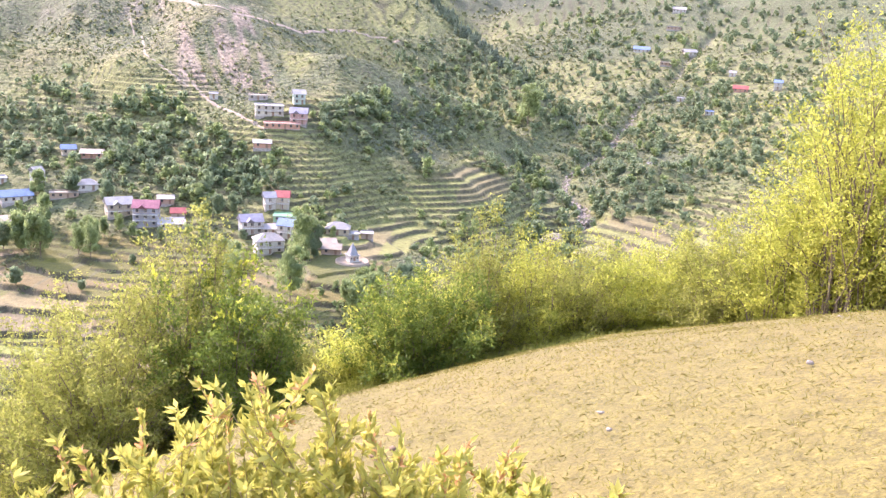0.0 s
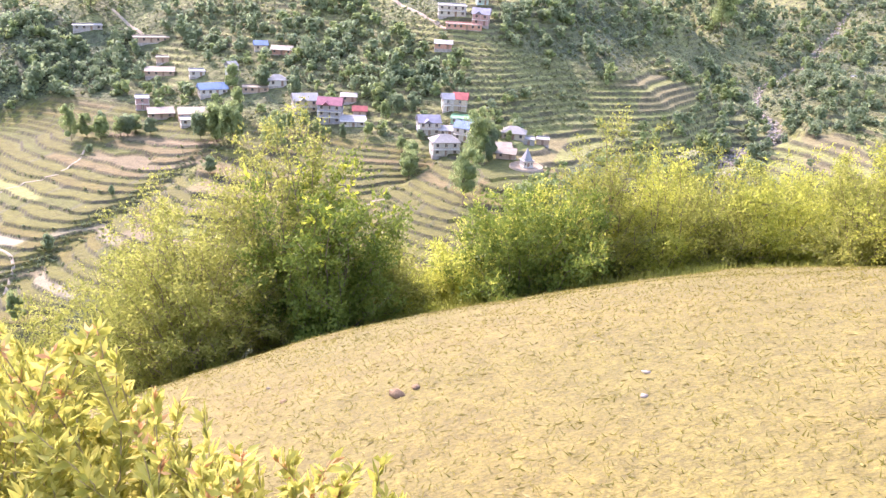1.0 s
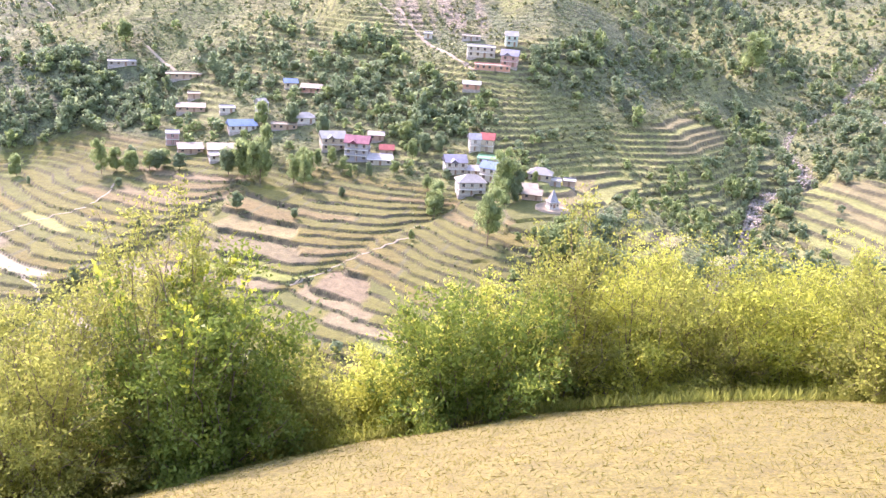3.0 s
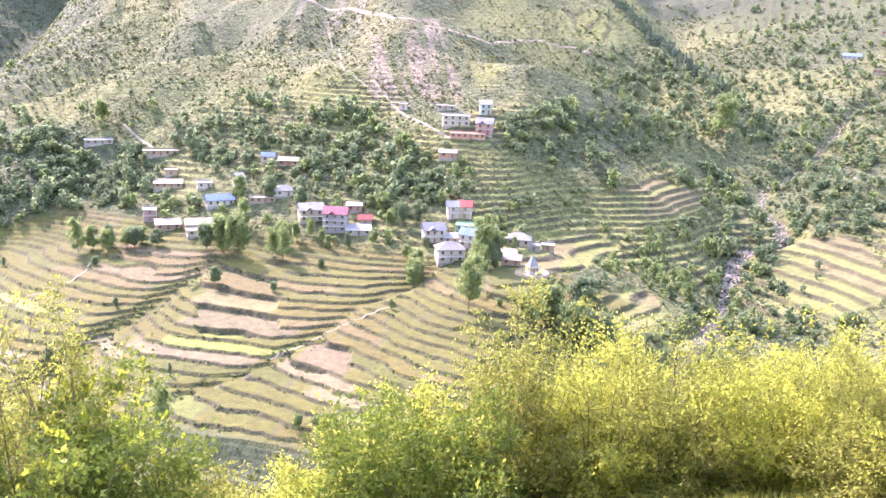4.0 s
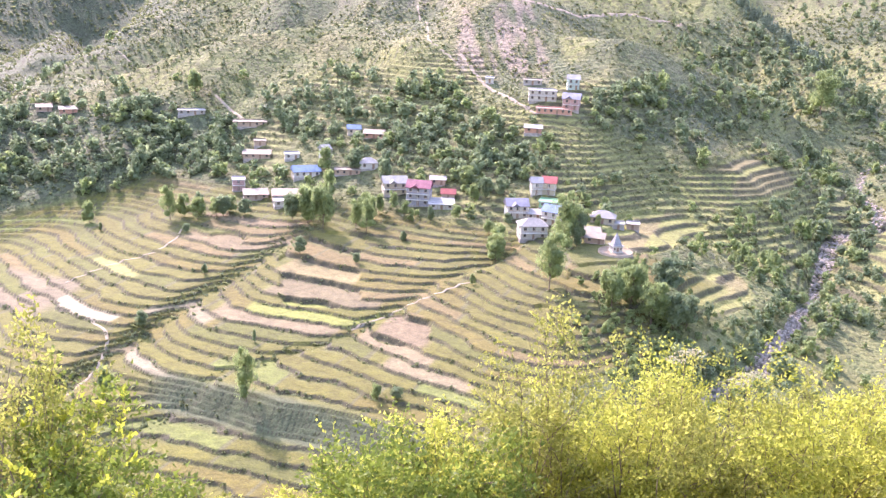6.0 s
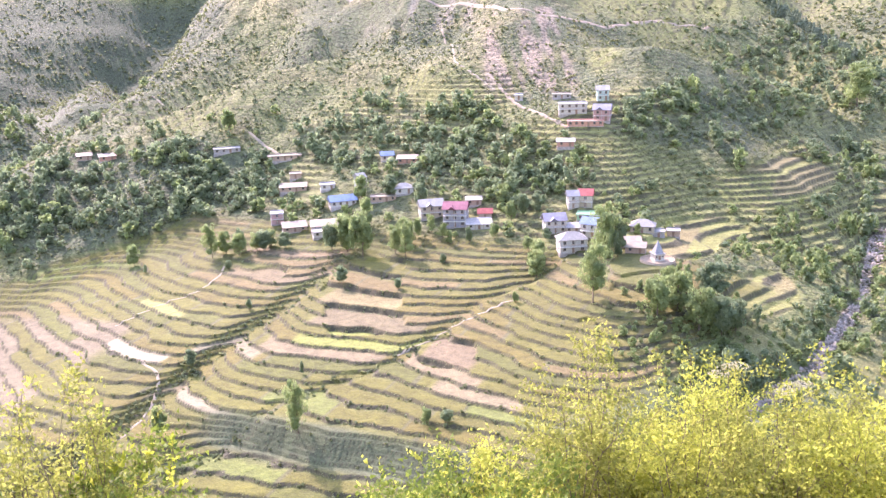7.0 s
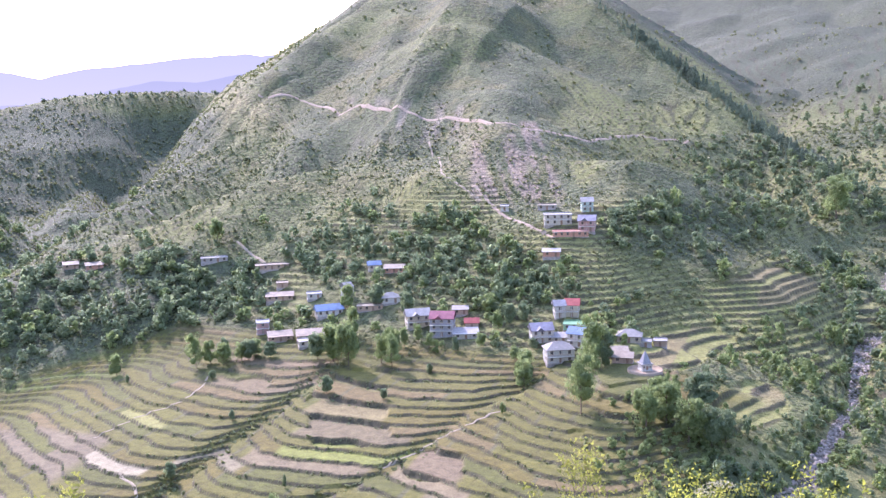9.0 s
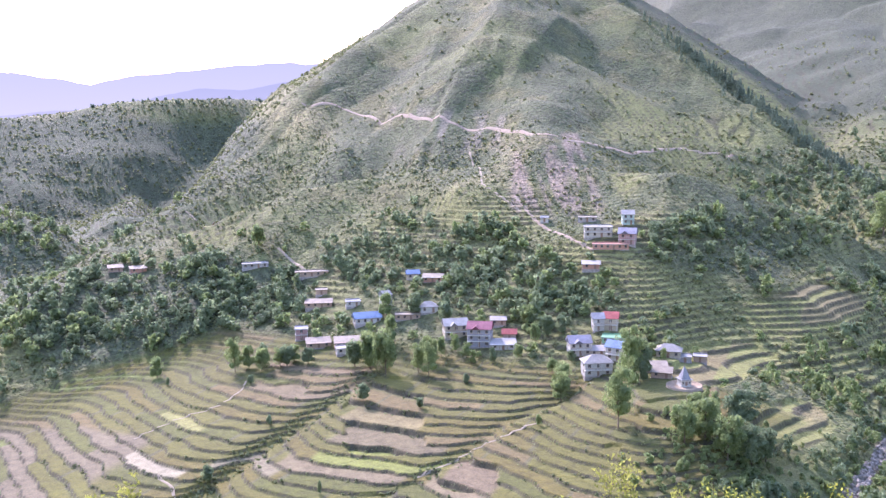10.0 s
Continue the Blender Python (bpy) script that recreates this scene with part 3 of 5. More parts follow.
LANE = ((-104.9, 450.9), (-96.9, 445.2), (-89.2, 436.5), (-82.6, 427.0))
LOW_PATH = ((-103.4, 267.6), (-92.8, 258.0), (-92.3, 243.3), (-95.0, 233.1), (-101.0, 221.9))
SPUR_PATH = ((-7.4, 559.6), (-0.5, 515.3), (0.3, 478.8), (11.1, 466.3), (20.6, 451.3))
KNEE_PATH = ((-178.8, 523.3), (-166.7, 516.3), (-142.3, 473.4))

ribbon("road", ROAD, 2.9, "dusty hill road cut across the mountain face", "road", M_ROAD, 0.1)
ribbon("road_track", TRACK, 2.0, "earth track climbing past the upper houses", "road", M_ROAD, 0.15)
ribbon("road_lane", LANE, 1.5, "pale lane down the hillside", "road", M_PATH, 0.12)
ribbon("pavement_footpath", FOOTPATH, 0.8, "trodden footpath between the fields", "path", M_PATH)
ribbon("pavement_gully_path", GULLY_PATH, 0.9, "trodden footpath beside the gully", "path", M_PATH)
ribbon("pavement_low_path", LOW_PATH, 1.0, "trodden footpath between the lower fields", "path", M_PATH)
ribbon("pavement_spur_path", SPUR_PATH, 1.2, "pale footpath on the scree", "path", M_PATH)
ribbon("pavement_knee_path", KNEE_PATH, 1.2, "pale footpath across the spur", "path", M_PATH)


# ---- plants ----
RNG = np.random.default_rng(7)
M_BARK = plain("bark", (0.12, 0.09, 0.06), (0.20, 0.155, 0.10), 6.0, 0.9, 0.5, 0.01)
M_FEATHER = leafy("feathery_leaf", (0.185, 0.22, 0.046), (0.36, 0.375, 0.088), through_light=0.68, scale=1.5)
M_WILLOW = leafy("willow_leaf", (0.28, 0.335, 0.052), (0.52, 0.535, 0.105), through_light=0.7, scale=1.5)
M_BROAD = leafy("broad_leaf", (0.075, 0.13, 0.020), (0.23, 0.30, 0.05), through_light=0.5, scale=2.0)
M_BRIGHT = leafy("young_leaf", (0.32, 0.40, 0.035), (0.52, 0.54, 0.085), through_light=0.6, scale=3.0)
M_WEED = leafy("weed_leaf", (0.30, 0.32, 0.05), (0.56, 0.52, 0.13), through_light=0.5, scale=4.0)
M_REDTIP = leafy("red_shoot", (0.48, 0.24, 0.10), (0.70, 0.44, 0.20), through_light=0.5, scale=4.0)
# The two forest leaf tones are lifted and blued: distance haze put into colour.
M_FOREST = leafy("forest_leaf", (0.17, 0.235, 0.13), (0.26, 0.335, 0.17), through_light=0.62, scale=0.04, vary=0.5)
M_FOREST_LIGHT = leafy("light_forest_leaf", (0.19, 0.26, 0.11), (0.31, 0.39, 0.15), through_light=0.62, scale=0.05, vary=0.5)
M_PINE = leafy("pine_needles", (0.14, 0.19, 0.135), (0.235, 0.30, 0.19), through_light=0.5, scale=0.04, vary=0.5)
M_SCRUB = leafy("scrub_leaf", (0.15, 0.18, 0.085), (0.25, 0.28, 0.12), through_light=0.5, scale=0.02, vary=0.5)


def part(name, me, material, parent, label="", smooth=True):
    """Links a mesh as one object under a thing or a part."""
    if material is not None and not me.materials:
        me.materials.append(material)
    ob = new(name, me)
    ob.parent = parent
    if label:
        ob["label"] = label
    return ob


def thing(name, x, y, z, turn=0.0, label="", category="", group=""):
    e = new(name)
    e.matrix_basis = pose(x, y, z, 0, 0, turn)
    return tagged(e, label, category, group)


def unit(v):
    return v / np.maximum(np.linalg.norm(v, axis=-1, keepdims=True), 1e-9)


def leaf_arrays(pos, way, length, width, fold=0.25):
    """Folded lance-shaped leaves: base, two shoulders, tip; two triangles each."""
    n = len(pos)
    side = unit(np.cross(way, RNG.normal(size=(n, 3))))
    lift = np.cross(way, side)
    L, Wd = np.reshape(length, (-1, 1)), np.reshape(width, (-1, 1))
    mid = pos + way * L * 0.45 + lift * Wd * fold
    co = np.stack([pos, mid + side * Wd, pos + way * L, mid - side * Wd], 1).reshape(-1, 3)
    b = np.arange(n)[:, None] * 4
    tri = np.concatenate([b + [0, 1, 2], b + [0, 2, 3]], 1).reshape(-1, 3)
    return co, tri


def small_leaves(pos, way, length, width):
    """Tiny leaves, one triangle each."""
    n = len(pos)
    side = unit(np.cross(way, RNG.normal(size=(n, 3)))) * np.reshape(width, (-1, 1))
    co = np.stack([pos - side, pos + side, pos + way * np.reshape(length, (-1, 1))], 1).reshape(-1, 3)
    return co, np.arange(3 * n).reshape(-1, 3)


def tubes(paths, r0, r1):
    """Tapered three-sided stems along paths of shape (stems, points, 3)."""
    n, k, _ = paths.shape
    tan = unit(np.gradient(paths, axis=1))
    s = unit(np.cross(tan, np.array([0.31, 0.77, 0.12])))
    t = np.cross(tan, s)
    r = (np.linspace(0, 1, k)[None, :, None] * (np.reshape(r1, (-1, 1, 1)) - np.reshape(r0, (-1, 1, 1))) + np.reshape(r0, (-1, 1, 1)))
    ring = [paths + r * (s * math.cos(a) + t * math.sin(a)) for a in (0, 2.094, 4.189)]
    co = np.stack(ring, 2).reshape(-1, 3)
    base = (np.arange(n)[:, None, None] * k + np.arange(k - 1)[None, :, None]) * 3
    quads = []
    for a in range(3):
        c = (a + 1) % 3
        quads.append(np.stack([base + a, base + c, base + 3 + c, base + 3 + a], -1).reshape(-1, 4))
    return co, np.concatenate(quads)


def shoots(n, radius, height, lean, k=7, upright=0.0):
    """Stems that rise from a common foot and arch outward."""
    a = RNG.uniform(0, 2 * np.pi, n)
    rr = radius * np.sqrt(RNG.uniform(0.02, 1, n))
    top = height * np.sqrt(np.maximum(1.02 - (rr / radius) ** 2 * lean, 0.05)) * RNG.uniform(0.68, 1.02, n)
    t = np.linspace(0, 1, k)[None, :]
    out = np.zeros((n, k, 3))
    foot = 0.22 * rr
    e = rr[:, None] * (0.38 + 0.62 * t ** (1.3 + upright))
    out[..., 0], out[..., 1] = np.cos(a)[:, None] * e, np.sin(a)[:, None] * e
    out[..., 2] = top[:, None] * t ** 0.85
    out += RNG.normal(size=(n, k, 3)) * 0.035 * height * t[..., None]
    return out


def sprays(stems, per, reach, lo=0.25):
    """Twigs off the stems: where each starts, which way it goes, how long it is."""
    n, k, _ = stems.shape
    i = np.repeat(np.arange(n), per)
    f = lo + (1 - lo) * RNG.uniform(0, 1, n * per) ** 0.8
    j = np.minimum((f * (k - 1)).astype(int), k - 2)
    w = (f * (k - 1) - j)[:, None]
    start = stems[i, j] * (1 - w) + stems[i, j + 1] * w
    along_ = unit(stems[i, j + 1] - stems[i, j])
    way = unit(along_ * 0.7 + RNG.normal(size=(n * per, 3)) * 0.62 + np.array([0, 0, 0.28]))
    return start, way, reach * RNG.uniform(0.4, 1.0, n * per)


def bush_meshes(radius, height, leaf, wide, n_stems=38, per=9, leaves=20, reach=0.26, lean=0.75, upright=0.0, lo=0.04):
    stems = shoots(n_stems, radius, height, lean, upright=upright)
    low = n_stems // 2
    stems[:low, :, 2] *= RNG.uniform(0.25, 0.75, low)[:, None]
    stems[:low, :, :2] *= 1.12
    start, way, ln = sprays(stems, per, reach, lo)
    tw = start[:, None] + way[:, None] * ln[:, None, None] * np.linspace(0, 1, 3)[None, :, None]
    tw[:, 2, 2] -= 0.12 * ln
    c1, q1 = tubes(stems, RNG.uniform(0.003, 0.008, n_stems) * height ** 0.6, np.full(n_stems, 0.0015))
    tw = tw[::3]
    c2, q2 = tubes(tw, np.full(len(tw), 0.0018), np.full(len(tw), 0.0006))
    wood = raw_mesh("wood", np.concatenate([c1, c2]), np.concatenate([q1, q2 + len(c1)]))
    m = len(start) * leaves
    i = np.repeat(np.arange(len(start)), leaves)
    f = RNG.uniform(0.05, 1.05, m)[:, None]
    pos = start[i] + way[i] * ln[i][:, None] * f
    pos[:, 2] -= 0.12 * ln[i] * f[:, 0] ** 2
    d = unit(way[i] * 0.8 + RNG.normal(size=(m, 3)) * 0.7)
    size = RNG.uniform(0.55, 1.15, m)
    pos += RNG.normal(size=(m, 3)) * leaf * np.array([1.1, 1.1, 0.8])
    co, tri = small_leaves(pos, d, leaf * size, wide * size)
    return wood, raw_mesh("foliage", co, tri), stems


def foot(x, y):
    return float(knoll(np.array(x, float), np.array(y, float)))


BUSH = {
    "feather": (dict(leaf=0.028, wide=0.0095, n_stems=68, per=16, leaves=30, reach=0.26, upright=0.3), M_FEATHER, "feathery olive shrub with tiny grey-green leaves"),
    "willow": (dict(leaf=0.032, wide=0.0098, n_stems=54, per=15, leaves=28, reach=0.27, upright=0.8), M_WILLOW, "yellow-green shrub with upright leafy shoots"),
    "broad": (dict(leaf=0.038, wide=0.0125, n_stems=64, per=15, leaves=26, reach=0.20, lean=0.55), M_BROAD, "dark green shrub with broad glossy leaves"),
}


def shrub(kind, x, y, radius, height, label="", spacious=1.0):
    look_, mat, text = BUSH[kind]
    opt = dict(look_)
    size = (radius * radius * height) ** 0.5
    opt["n_stems"] = int(opt["n_stems"] * max(0.7, min(1.9, size * 1.25)) * spacious)
    wood, leaves, stems = bush_meshes(radius, height, **opt)
    t = thing("shrub", x, y, foot(x, y) - 0.02, RNG.uniform(0, 360), label or text + " on the knoll's edge", "shrub", "shrubs along the knoll's edge")
    tagged(part("branchwork", wood, M_BARK, t), kind="stuff")
    tagged(part("foliage", leaves, mat, t), kind="stuff")
    return t, stems


def bright_shoots(owner, stems, n, lo=0.55, leaf=0.075, mat=None):
    """Young bright leaves at the tops of a shrub's tallest stems."""
    order = np.argsort(-stems[:, -1, 2])[:n]
    start, way, ln = sprays(stems[order], 6, 0.16, lo)
    m = len(start) * 7
    i = np.repeat(np.arange(len(start)), 7)
    pos = start[i] + way[i] * ln[i][:, None] * RNG.uniform(0.1, 1.1, m)[:, None]
    d = unit(way[i] * 0.7 + RNG.normal(size=(m, 3)) * 0.5 + np.array([0, 0, 0.5]))
    co, tri = leaf_arrays(pos, d, leaf * RNG.uniform(0.6, 1.1, m), leaf * 0.28 * RNG.uniform(0.6, 1.1, m))
    tagged(part("young_foliage", raw_mesh("young_foliage", co, tri), mat or M_BRIGHT, owner, "bright lime-green young leaves"), kind="stuff")


# the big shrub on the left brow: a feathery half and a broad-leaved half
shrub("feather", -3.05, 4.45, 0.92, 1.9, spacious=1.5)
shrub("feather", -2.32, 4.85, 0.68, 2.5)
t, st = shrub("broad", -2.0, 4.55, 0.75, 1.85, "dark green shrub with broad leaves among feathery shoots")
bright_shoots(t, st, 16, 0.55, 0.055)
shrub("feather", -1.4, 5.0, 0.45, 1.1)
shrub("feather", -4.5, 4.3, 0.85, 1.35)
shrub("willow", -5.4, 4.5, 0.7, 1.2)
shrub("feather", -3.75, 5.7, 0.7, 2.3)
# low growth in the gap
for x, y, r, h in ((-0.95, 5.4, 0.45, 0.55), (-0.65, 5.9, 0.5, 0.8), (-1.3, 5.9, 0.5, 0.8), (-0.8, 5.05, 0.4, 0.36), (-1.15, 5.2, 0.4, 0.42), (-0.55, 5.2, 0.35, 0.5)):
    shrub("willow", x, y, r, h, "low pale green herbs filling a gap in the shrubs")
# the round dark shrub and the tall shoots behind it
t, st = shrub("broad", 0.02, 4.95, 0.74, 1.25, "round dark green shrub with pale yellow shoots")
bright_shoots(t, st, 80, 0.5, 0.034, M_WILLOW)
shrub("willow", -0.5, 5.25, 0.55, 1.05)
shrub("willow", 0.3, 5.35, 0.6, 1.35)
shrub("feather", 0.9, 5.45, 0.6, 1.85)
# the row along the brow to the right
for x, y, r, h in ((1.45, 5.4, 0.6, 1.4), (2.6, 5.4, 0.65, 1.4), (3.25, 5.15, 0.6, 1.3), (3.2, 3.7, 0.65, 1.6), (2.3, 6.5, 0.65, 1.95), (1.2, 6.4, 0.65, 1.7), (1.75, 6.6, 0.62, 1.95), (3.6, 6.2, 0.7, 1.75), (4.3, 5.4, 0.65, 1.6)):
    shrub("willow", x, y, r, h)
for x, y, r, h in ((2.0, 5.5, 0.65, 1.45), (3.05, 4.45, 0.5, 1.35), (3.0, 6.1, 0.6, 1.6), (0.3, 6.3, 0.6, 1.2)):
    shrub("feather", x, y, r, h)
# the tall willows beyond them
for x, y, r, h in ((3.35, 2.95, 0.85, 3.2), (4.0, 2.5, 0.9, 3.4), (4.1, 3.7, 1.0, 3.2), (4.9, 3.0, 1.0, 3.4)):
    shrub("willow", x, y, r, h, "tall yellow-green willow shrub beside the turf", 1.1)


def umbel(x, y, height):
    """A tall thin stem with flat pale flower heads."""
    t = thing("umbel_plant", x, y, foot(x, y), 0, "tall thin stem with flat creamy flower heads", "wild flower")
    z = np.linspace(0, height, 9)
    main = np.stack([0.03 * np.sin(z * 3), 0.02 * np.cos(z * 2.2), z], -1)[None]
    co, q = tubes(main, [0.006], [0.003])
    part("stem", raw_mesh("stem", co, q), M_BARK, t)
    m = 260
    a, r = RNG.uniform(0, 6.283, m), 0.075 * np.sqrt(RNG.uniform(0, 1, m))
    head = RNG.integers(0, 3, m)
    pos = main[0, -1] + np.stack([r * np.cos(a) + 0.07 * (head - 1), r * np.sin(a) + 0.04 * (head % 2), 0.03 * head - 2.0 * r * r], -1)
    co, tri = leaf_arrays(pos, unit(RNG.normal(size=(m, 3)) * 0.5 + np.array([0, 0, 1])), np.full(m, 0.014), np.full(m, 0.006))
    tagged(part("flower_head", raw_mesh("flower_head", co, tri), M_FLOWER, t, "creamy white flower heads"), kind="stuff")
    return t


M_FLOWER = leafy("cream_flower", (0.40, 0.39, 0.22), (0.56, 0.54, 0.36), through_light=0.3, scale=3.0)
umbel(1.94, 6.2, 1.62)
umbel(2.45, 6.3, 1.45)


M_STALK = plain("weed_stalk", (0.26, 0.20, 0.09), (0.36, 0.30, 0.13), 12.0, 0.7)


def weed(x, y, height, radius, n, red=3):
    """A clump of upright leafy stems with pale lance leaves and reddish tips."""
    t = thing("leafy_weed", x, y, foot(x, y) - 0.02, 0, "clump of pale yellow-green weeds with reddish tips", "weed", "weeds beside the path")
    stems = shoots(n, radius, height, 0.6, k=8, upright=0.3)
    co, q = tubes(stems, np.full(n, 0.004), np.full(n, 0.0012))
    tagged(part("stalkwork", raw_mesh("stalk", co, q), M_STALK, t), kind="stuff")
    sets = (("foliage", 115, M_WEED, 0.12, 0.036, "", np.arange(n)), ("red_shoot_tip", 9, M_REDTIP, 0.88, 0.026, "reddish young tips", np.argsort(-stems[:, -1, 2])[:red]))
    for name, per, mat, lo, ln, lab, pick in sets:
        start, way, _ = sprays(stems[pick], per, 0.02, lo)
        d = unit(way + RNG.normal(size=way.shape) * 0.3 + np.array([0, 0, 0.25]))
        i = np.repeat(np.arange(len(start)), 2)
        d2 = unit(d[i] + RNG.normal(size=(len(i), 3)) * 0.35)
        k = RNG.uniform(0.55, 1.15, len(i))
        co, tri = leaf_arrays(start[i], d2, ln * k, ln * 0.17 * k)
        tagged(part(name, raw_mesh(name, co, tri), mat, t, lab), kind="stuff")


for x, y, h, r, n in ((-2.62, -1.30, 1.26, 0.22, 62), (-2.34, -1.40, 1.18, 0.22, 66), (-2.44, -1.10, 1.17, 0.22, 50), (-2.80, -1.34, 1.24, 0.20, 44), (-2.15, -1.50, 1.0, 0.20, 58), (-1.99, -1.62, 0.92, 0.18, 56), (-1.88, -1.50, 0.84, 0.18, 44),
                      (-2.52, -1.60, 0.98, 0.22, 58), (-2.30, -1.68, 0.86, 0.20, 54), (-2.12, -1.78, 0.80, 0.18, 48), (-2.72, -1.62, 1.06, 0.20, 44), (-2.95, -1.15, 1.15, 0.2, 34), (-1.84, -1.76, 0.76, 0.16, 40)):
    weed(x, y, 0.95 * h, r, int(1.35 * n))


# ---- houses ----
def cuboids(name, rows):
    """One mesh of axis-parallel blocks: centre and size of each."""
    c = np.array([r[:3] for r in rows], float)[:, None]
    s = np.array([r[3:] for r in rows], float)[:, None] / 2
    k = np.array([(-1, -1, -1), (1, -1, -1), (1, 1, -1), (-1, 1, -1), (-1, -1, 1), (1, -1, 1), (1, 1, 1), (-1, 1, 1)], float)[None]
    co = (c + s * k).reshape(-1, 3)
    f = np.array([(0, 3, 2, 1), (4, 5, 6, 7), (0, 1, 5, 4), (1, 2, 6, 5), (2, 3, 7, 6), (3, 0, 4, 7)])
    q = (np.arange(len(rows))[:, None, None] * 8 + f[None]).reshape(-1, 4)
    return raw_mesh(name, co, q, smooth=False)


def solid(name, co, faces):
    me = bpy.data.meshes.new(name)
    me.from_pydata([tuple(c) for c in co], [], faces)
    me.update()
    return me


WALLS = {"white": (0.46, 0.45, 0.385), "cream": (0.44, 0.39, 0.28), "pink": (0.42, 0.27, 0.25), "slate": (0.30, 0.30, 0.31), "green": (0.22, 0.42, 0.23), "mint": (0.34, 0.48, 0.42), "grey": (0.33, 0.32, 0.30), "mud": (0.40, 0.30, 0.22), "brick": (0.46, 0.25, 0.18)}
ROOFS = {"green": (0.20, 0.40, 0.22), "white": (0.38, 0.375, 0.335), "pale": (0.35, 0.335, 0.29), "grey": (0.32, 0.33, 0.33), "red": (0.42, 0.12, 0.10), "blue": (0.20, 0.29, 0.42), "violet": (0.28, 0.28, 0.31), "pink": (0.33, 0.135, 0.155), "mud": (0.30, 0.265, 0.195), "tan": (0.31, 0.275, 0.20), "brick": (0.45, 0.25, 0.18)}
M_WALL = {k: plain("plaster_" + k, tuple(0.88 * v for v in c), tuple(min(1.06 * v, 0.85) for v in c), 0.5, 0.9, 0.3, 0.02, fine=4) for k, c in WALLS.items()}
M_ROOF = {k: plain("roof_" + k, tuple(0.62 * v for v in c), tuple(0.84 * v for v in c), 0.4, 0.75, 0.3, 0.02, fine=3) for k, c in ROOFS.items()}
for m in M_ROOF.values():
    m.node_tree.nodes["Principled BSDF"].inputs["Specular IOR Level"].default_value = 0.2
M_FRAME = plain("window_frame", (0.30, 0.22, 0.15), (0.40, 0.30, 0.21), 2.0, 0.6)
M_DOOR = plain("painted_door", (0.20, 0.13, 0.09), (0.28, 0.18, 0.12), 2.0, 0.6)
M_STONE = plain("rubble_stone", (0.24, 0.22, 0.19), (0.40, 0.37, 0.32), 1.2, 0.95, 0.8, 0.15)
M_GLASS, gn, gl, gp = nodes_of("window_glass")
gp.inputs["Base Color"].default_value, gp.inputs["Roughness"].default_value = (0.05, 0.06, 0.07, 1), 0.08
HOUSE_WORDS = {1: "single-storey", 2: "two-storey", 3: "three-storey"}
WALL_WORDS = {"white": "whitewashed", "cream": "cream-painted", "pink": "pink-painted", "slate": "slate-grey painted", "green": "bright green", "mint": "mint-green", "grey": "bare grey concrete", "mud": "mud-walled", "brick": "brick-red"}
ROOF_WORDS = {"gable": "gabled", "hip": "hipped", "flat": "flat", "shed": "sloping"}
COLOUR_WORDS = {"mud": "earthen", "tan": "tan", "pale": "pale tin"}


def roof_mesh(kind, w, d, rise, over):
    a, b, h = w / 2 + over, d / 2 + over, 0.18
    if kind == "gable":
        co = [(-a, -b, 0), (a, -b, 0), (a, b, 0), (-a, b, 0), (-a, 0, rise), (a, 0, rise)]
    else:
        r = max(a - b, 0.0) + 0.15
        co = [(-a, -b, 0), (a, -b, 0), (a, b, 0), (-a, b, 0), (-r, 0, rise), (r, 0, rise)]
    co = [(x, y, z + h) for x, y, z in co] + co
    f = [(0, 1, 5, 4), (2, 3, 4, 5), (1, 2, 5), (3, 0, 4), (6, 10, 11, 7), (8, 11, 10, 9), (7, 11, 8), (9, 10, 6)]
    f += [(0, 6, 7, 1), (1, 7, 8, 2), (2, 8, 9, 3), (3, 9, 6, 0)]
    return solid("roof", co, f)


def window(parent, x, y, z, w, h, turned=False):
    t = 0.09
    o = part("window", cuboids("window_frame", [(0, 0, h / 2, w, 0.1, t), (0, 0, -h / 2, w, 0.1, t), (-w / 2, 0, 0, t, 0.1, h), (w / 2, 0, 0, t, 0.1, h), (0, 0, 0, t * 0.7, 0.08, h), (0, -0.05, -h / 2 - 0.08, w + 0.3, 0.22, 0.08)]), M_FRAME, parent)
    o.matrix_basis = pose(x, y, z, 0, 0, 90 if turned else 0)
    part("pane", cuboids("pane", [(0, 0.02, 0, w - t, 0.03, h - t)]), M_GLASS, o)
    return o


def ground_at(x, y):
    return float(land(np.array([float(x)]), np.array([float(y)]))[0][0])


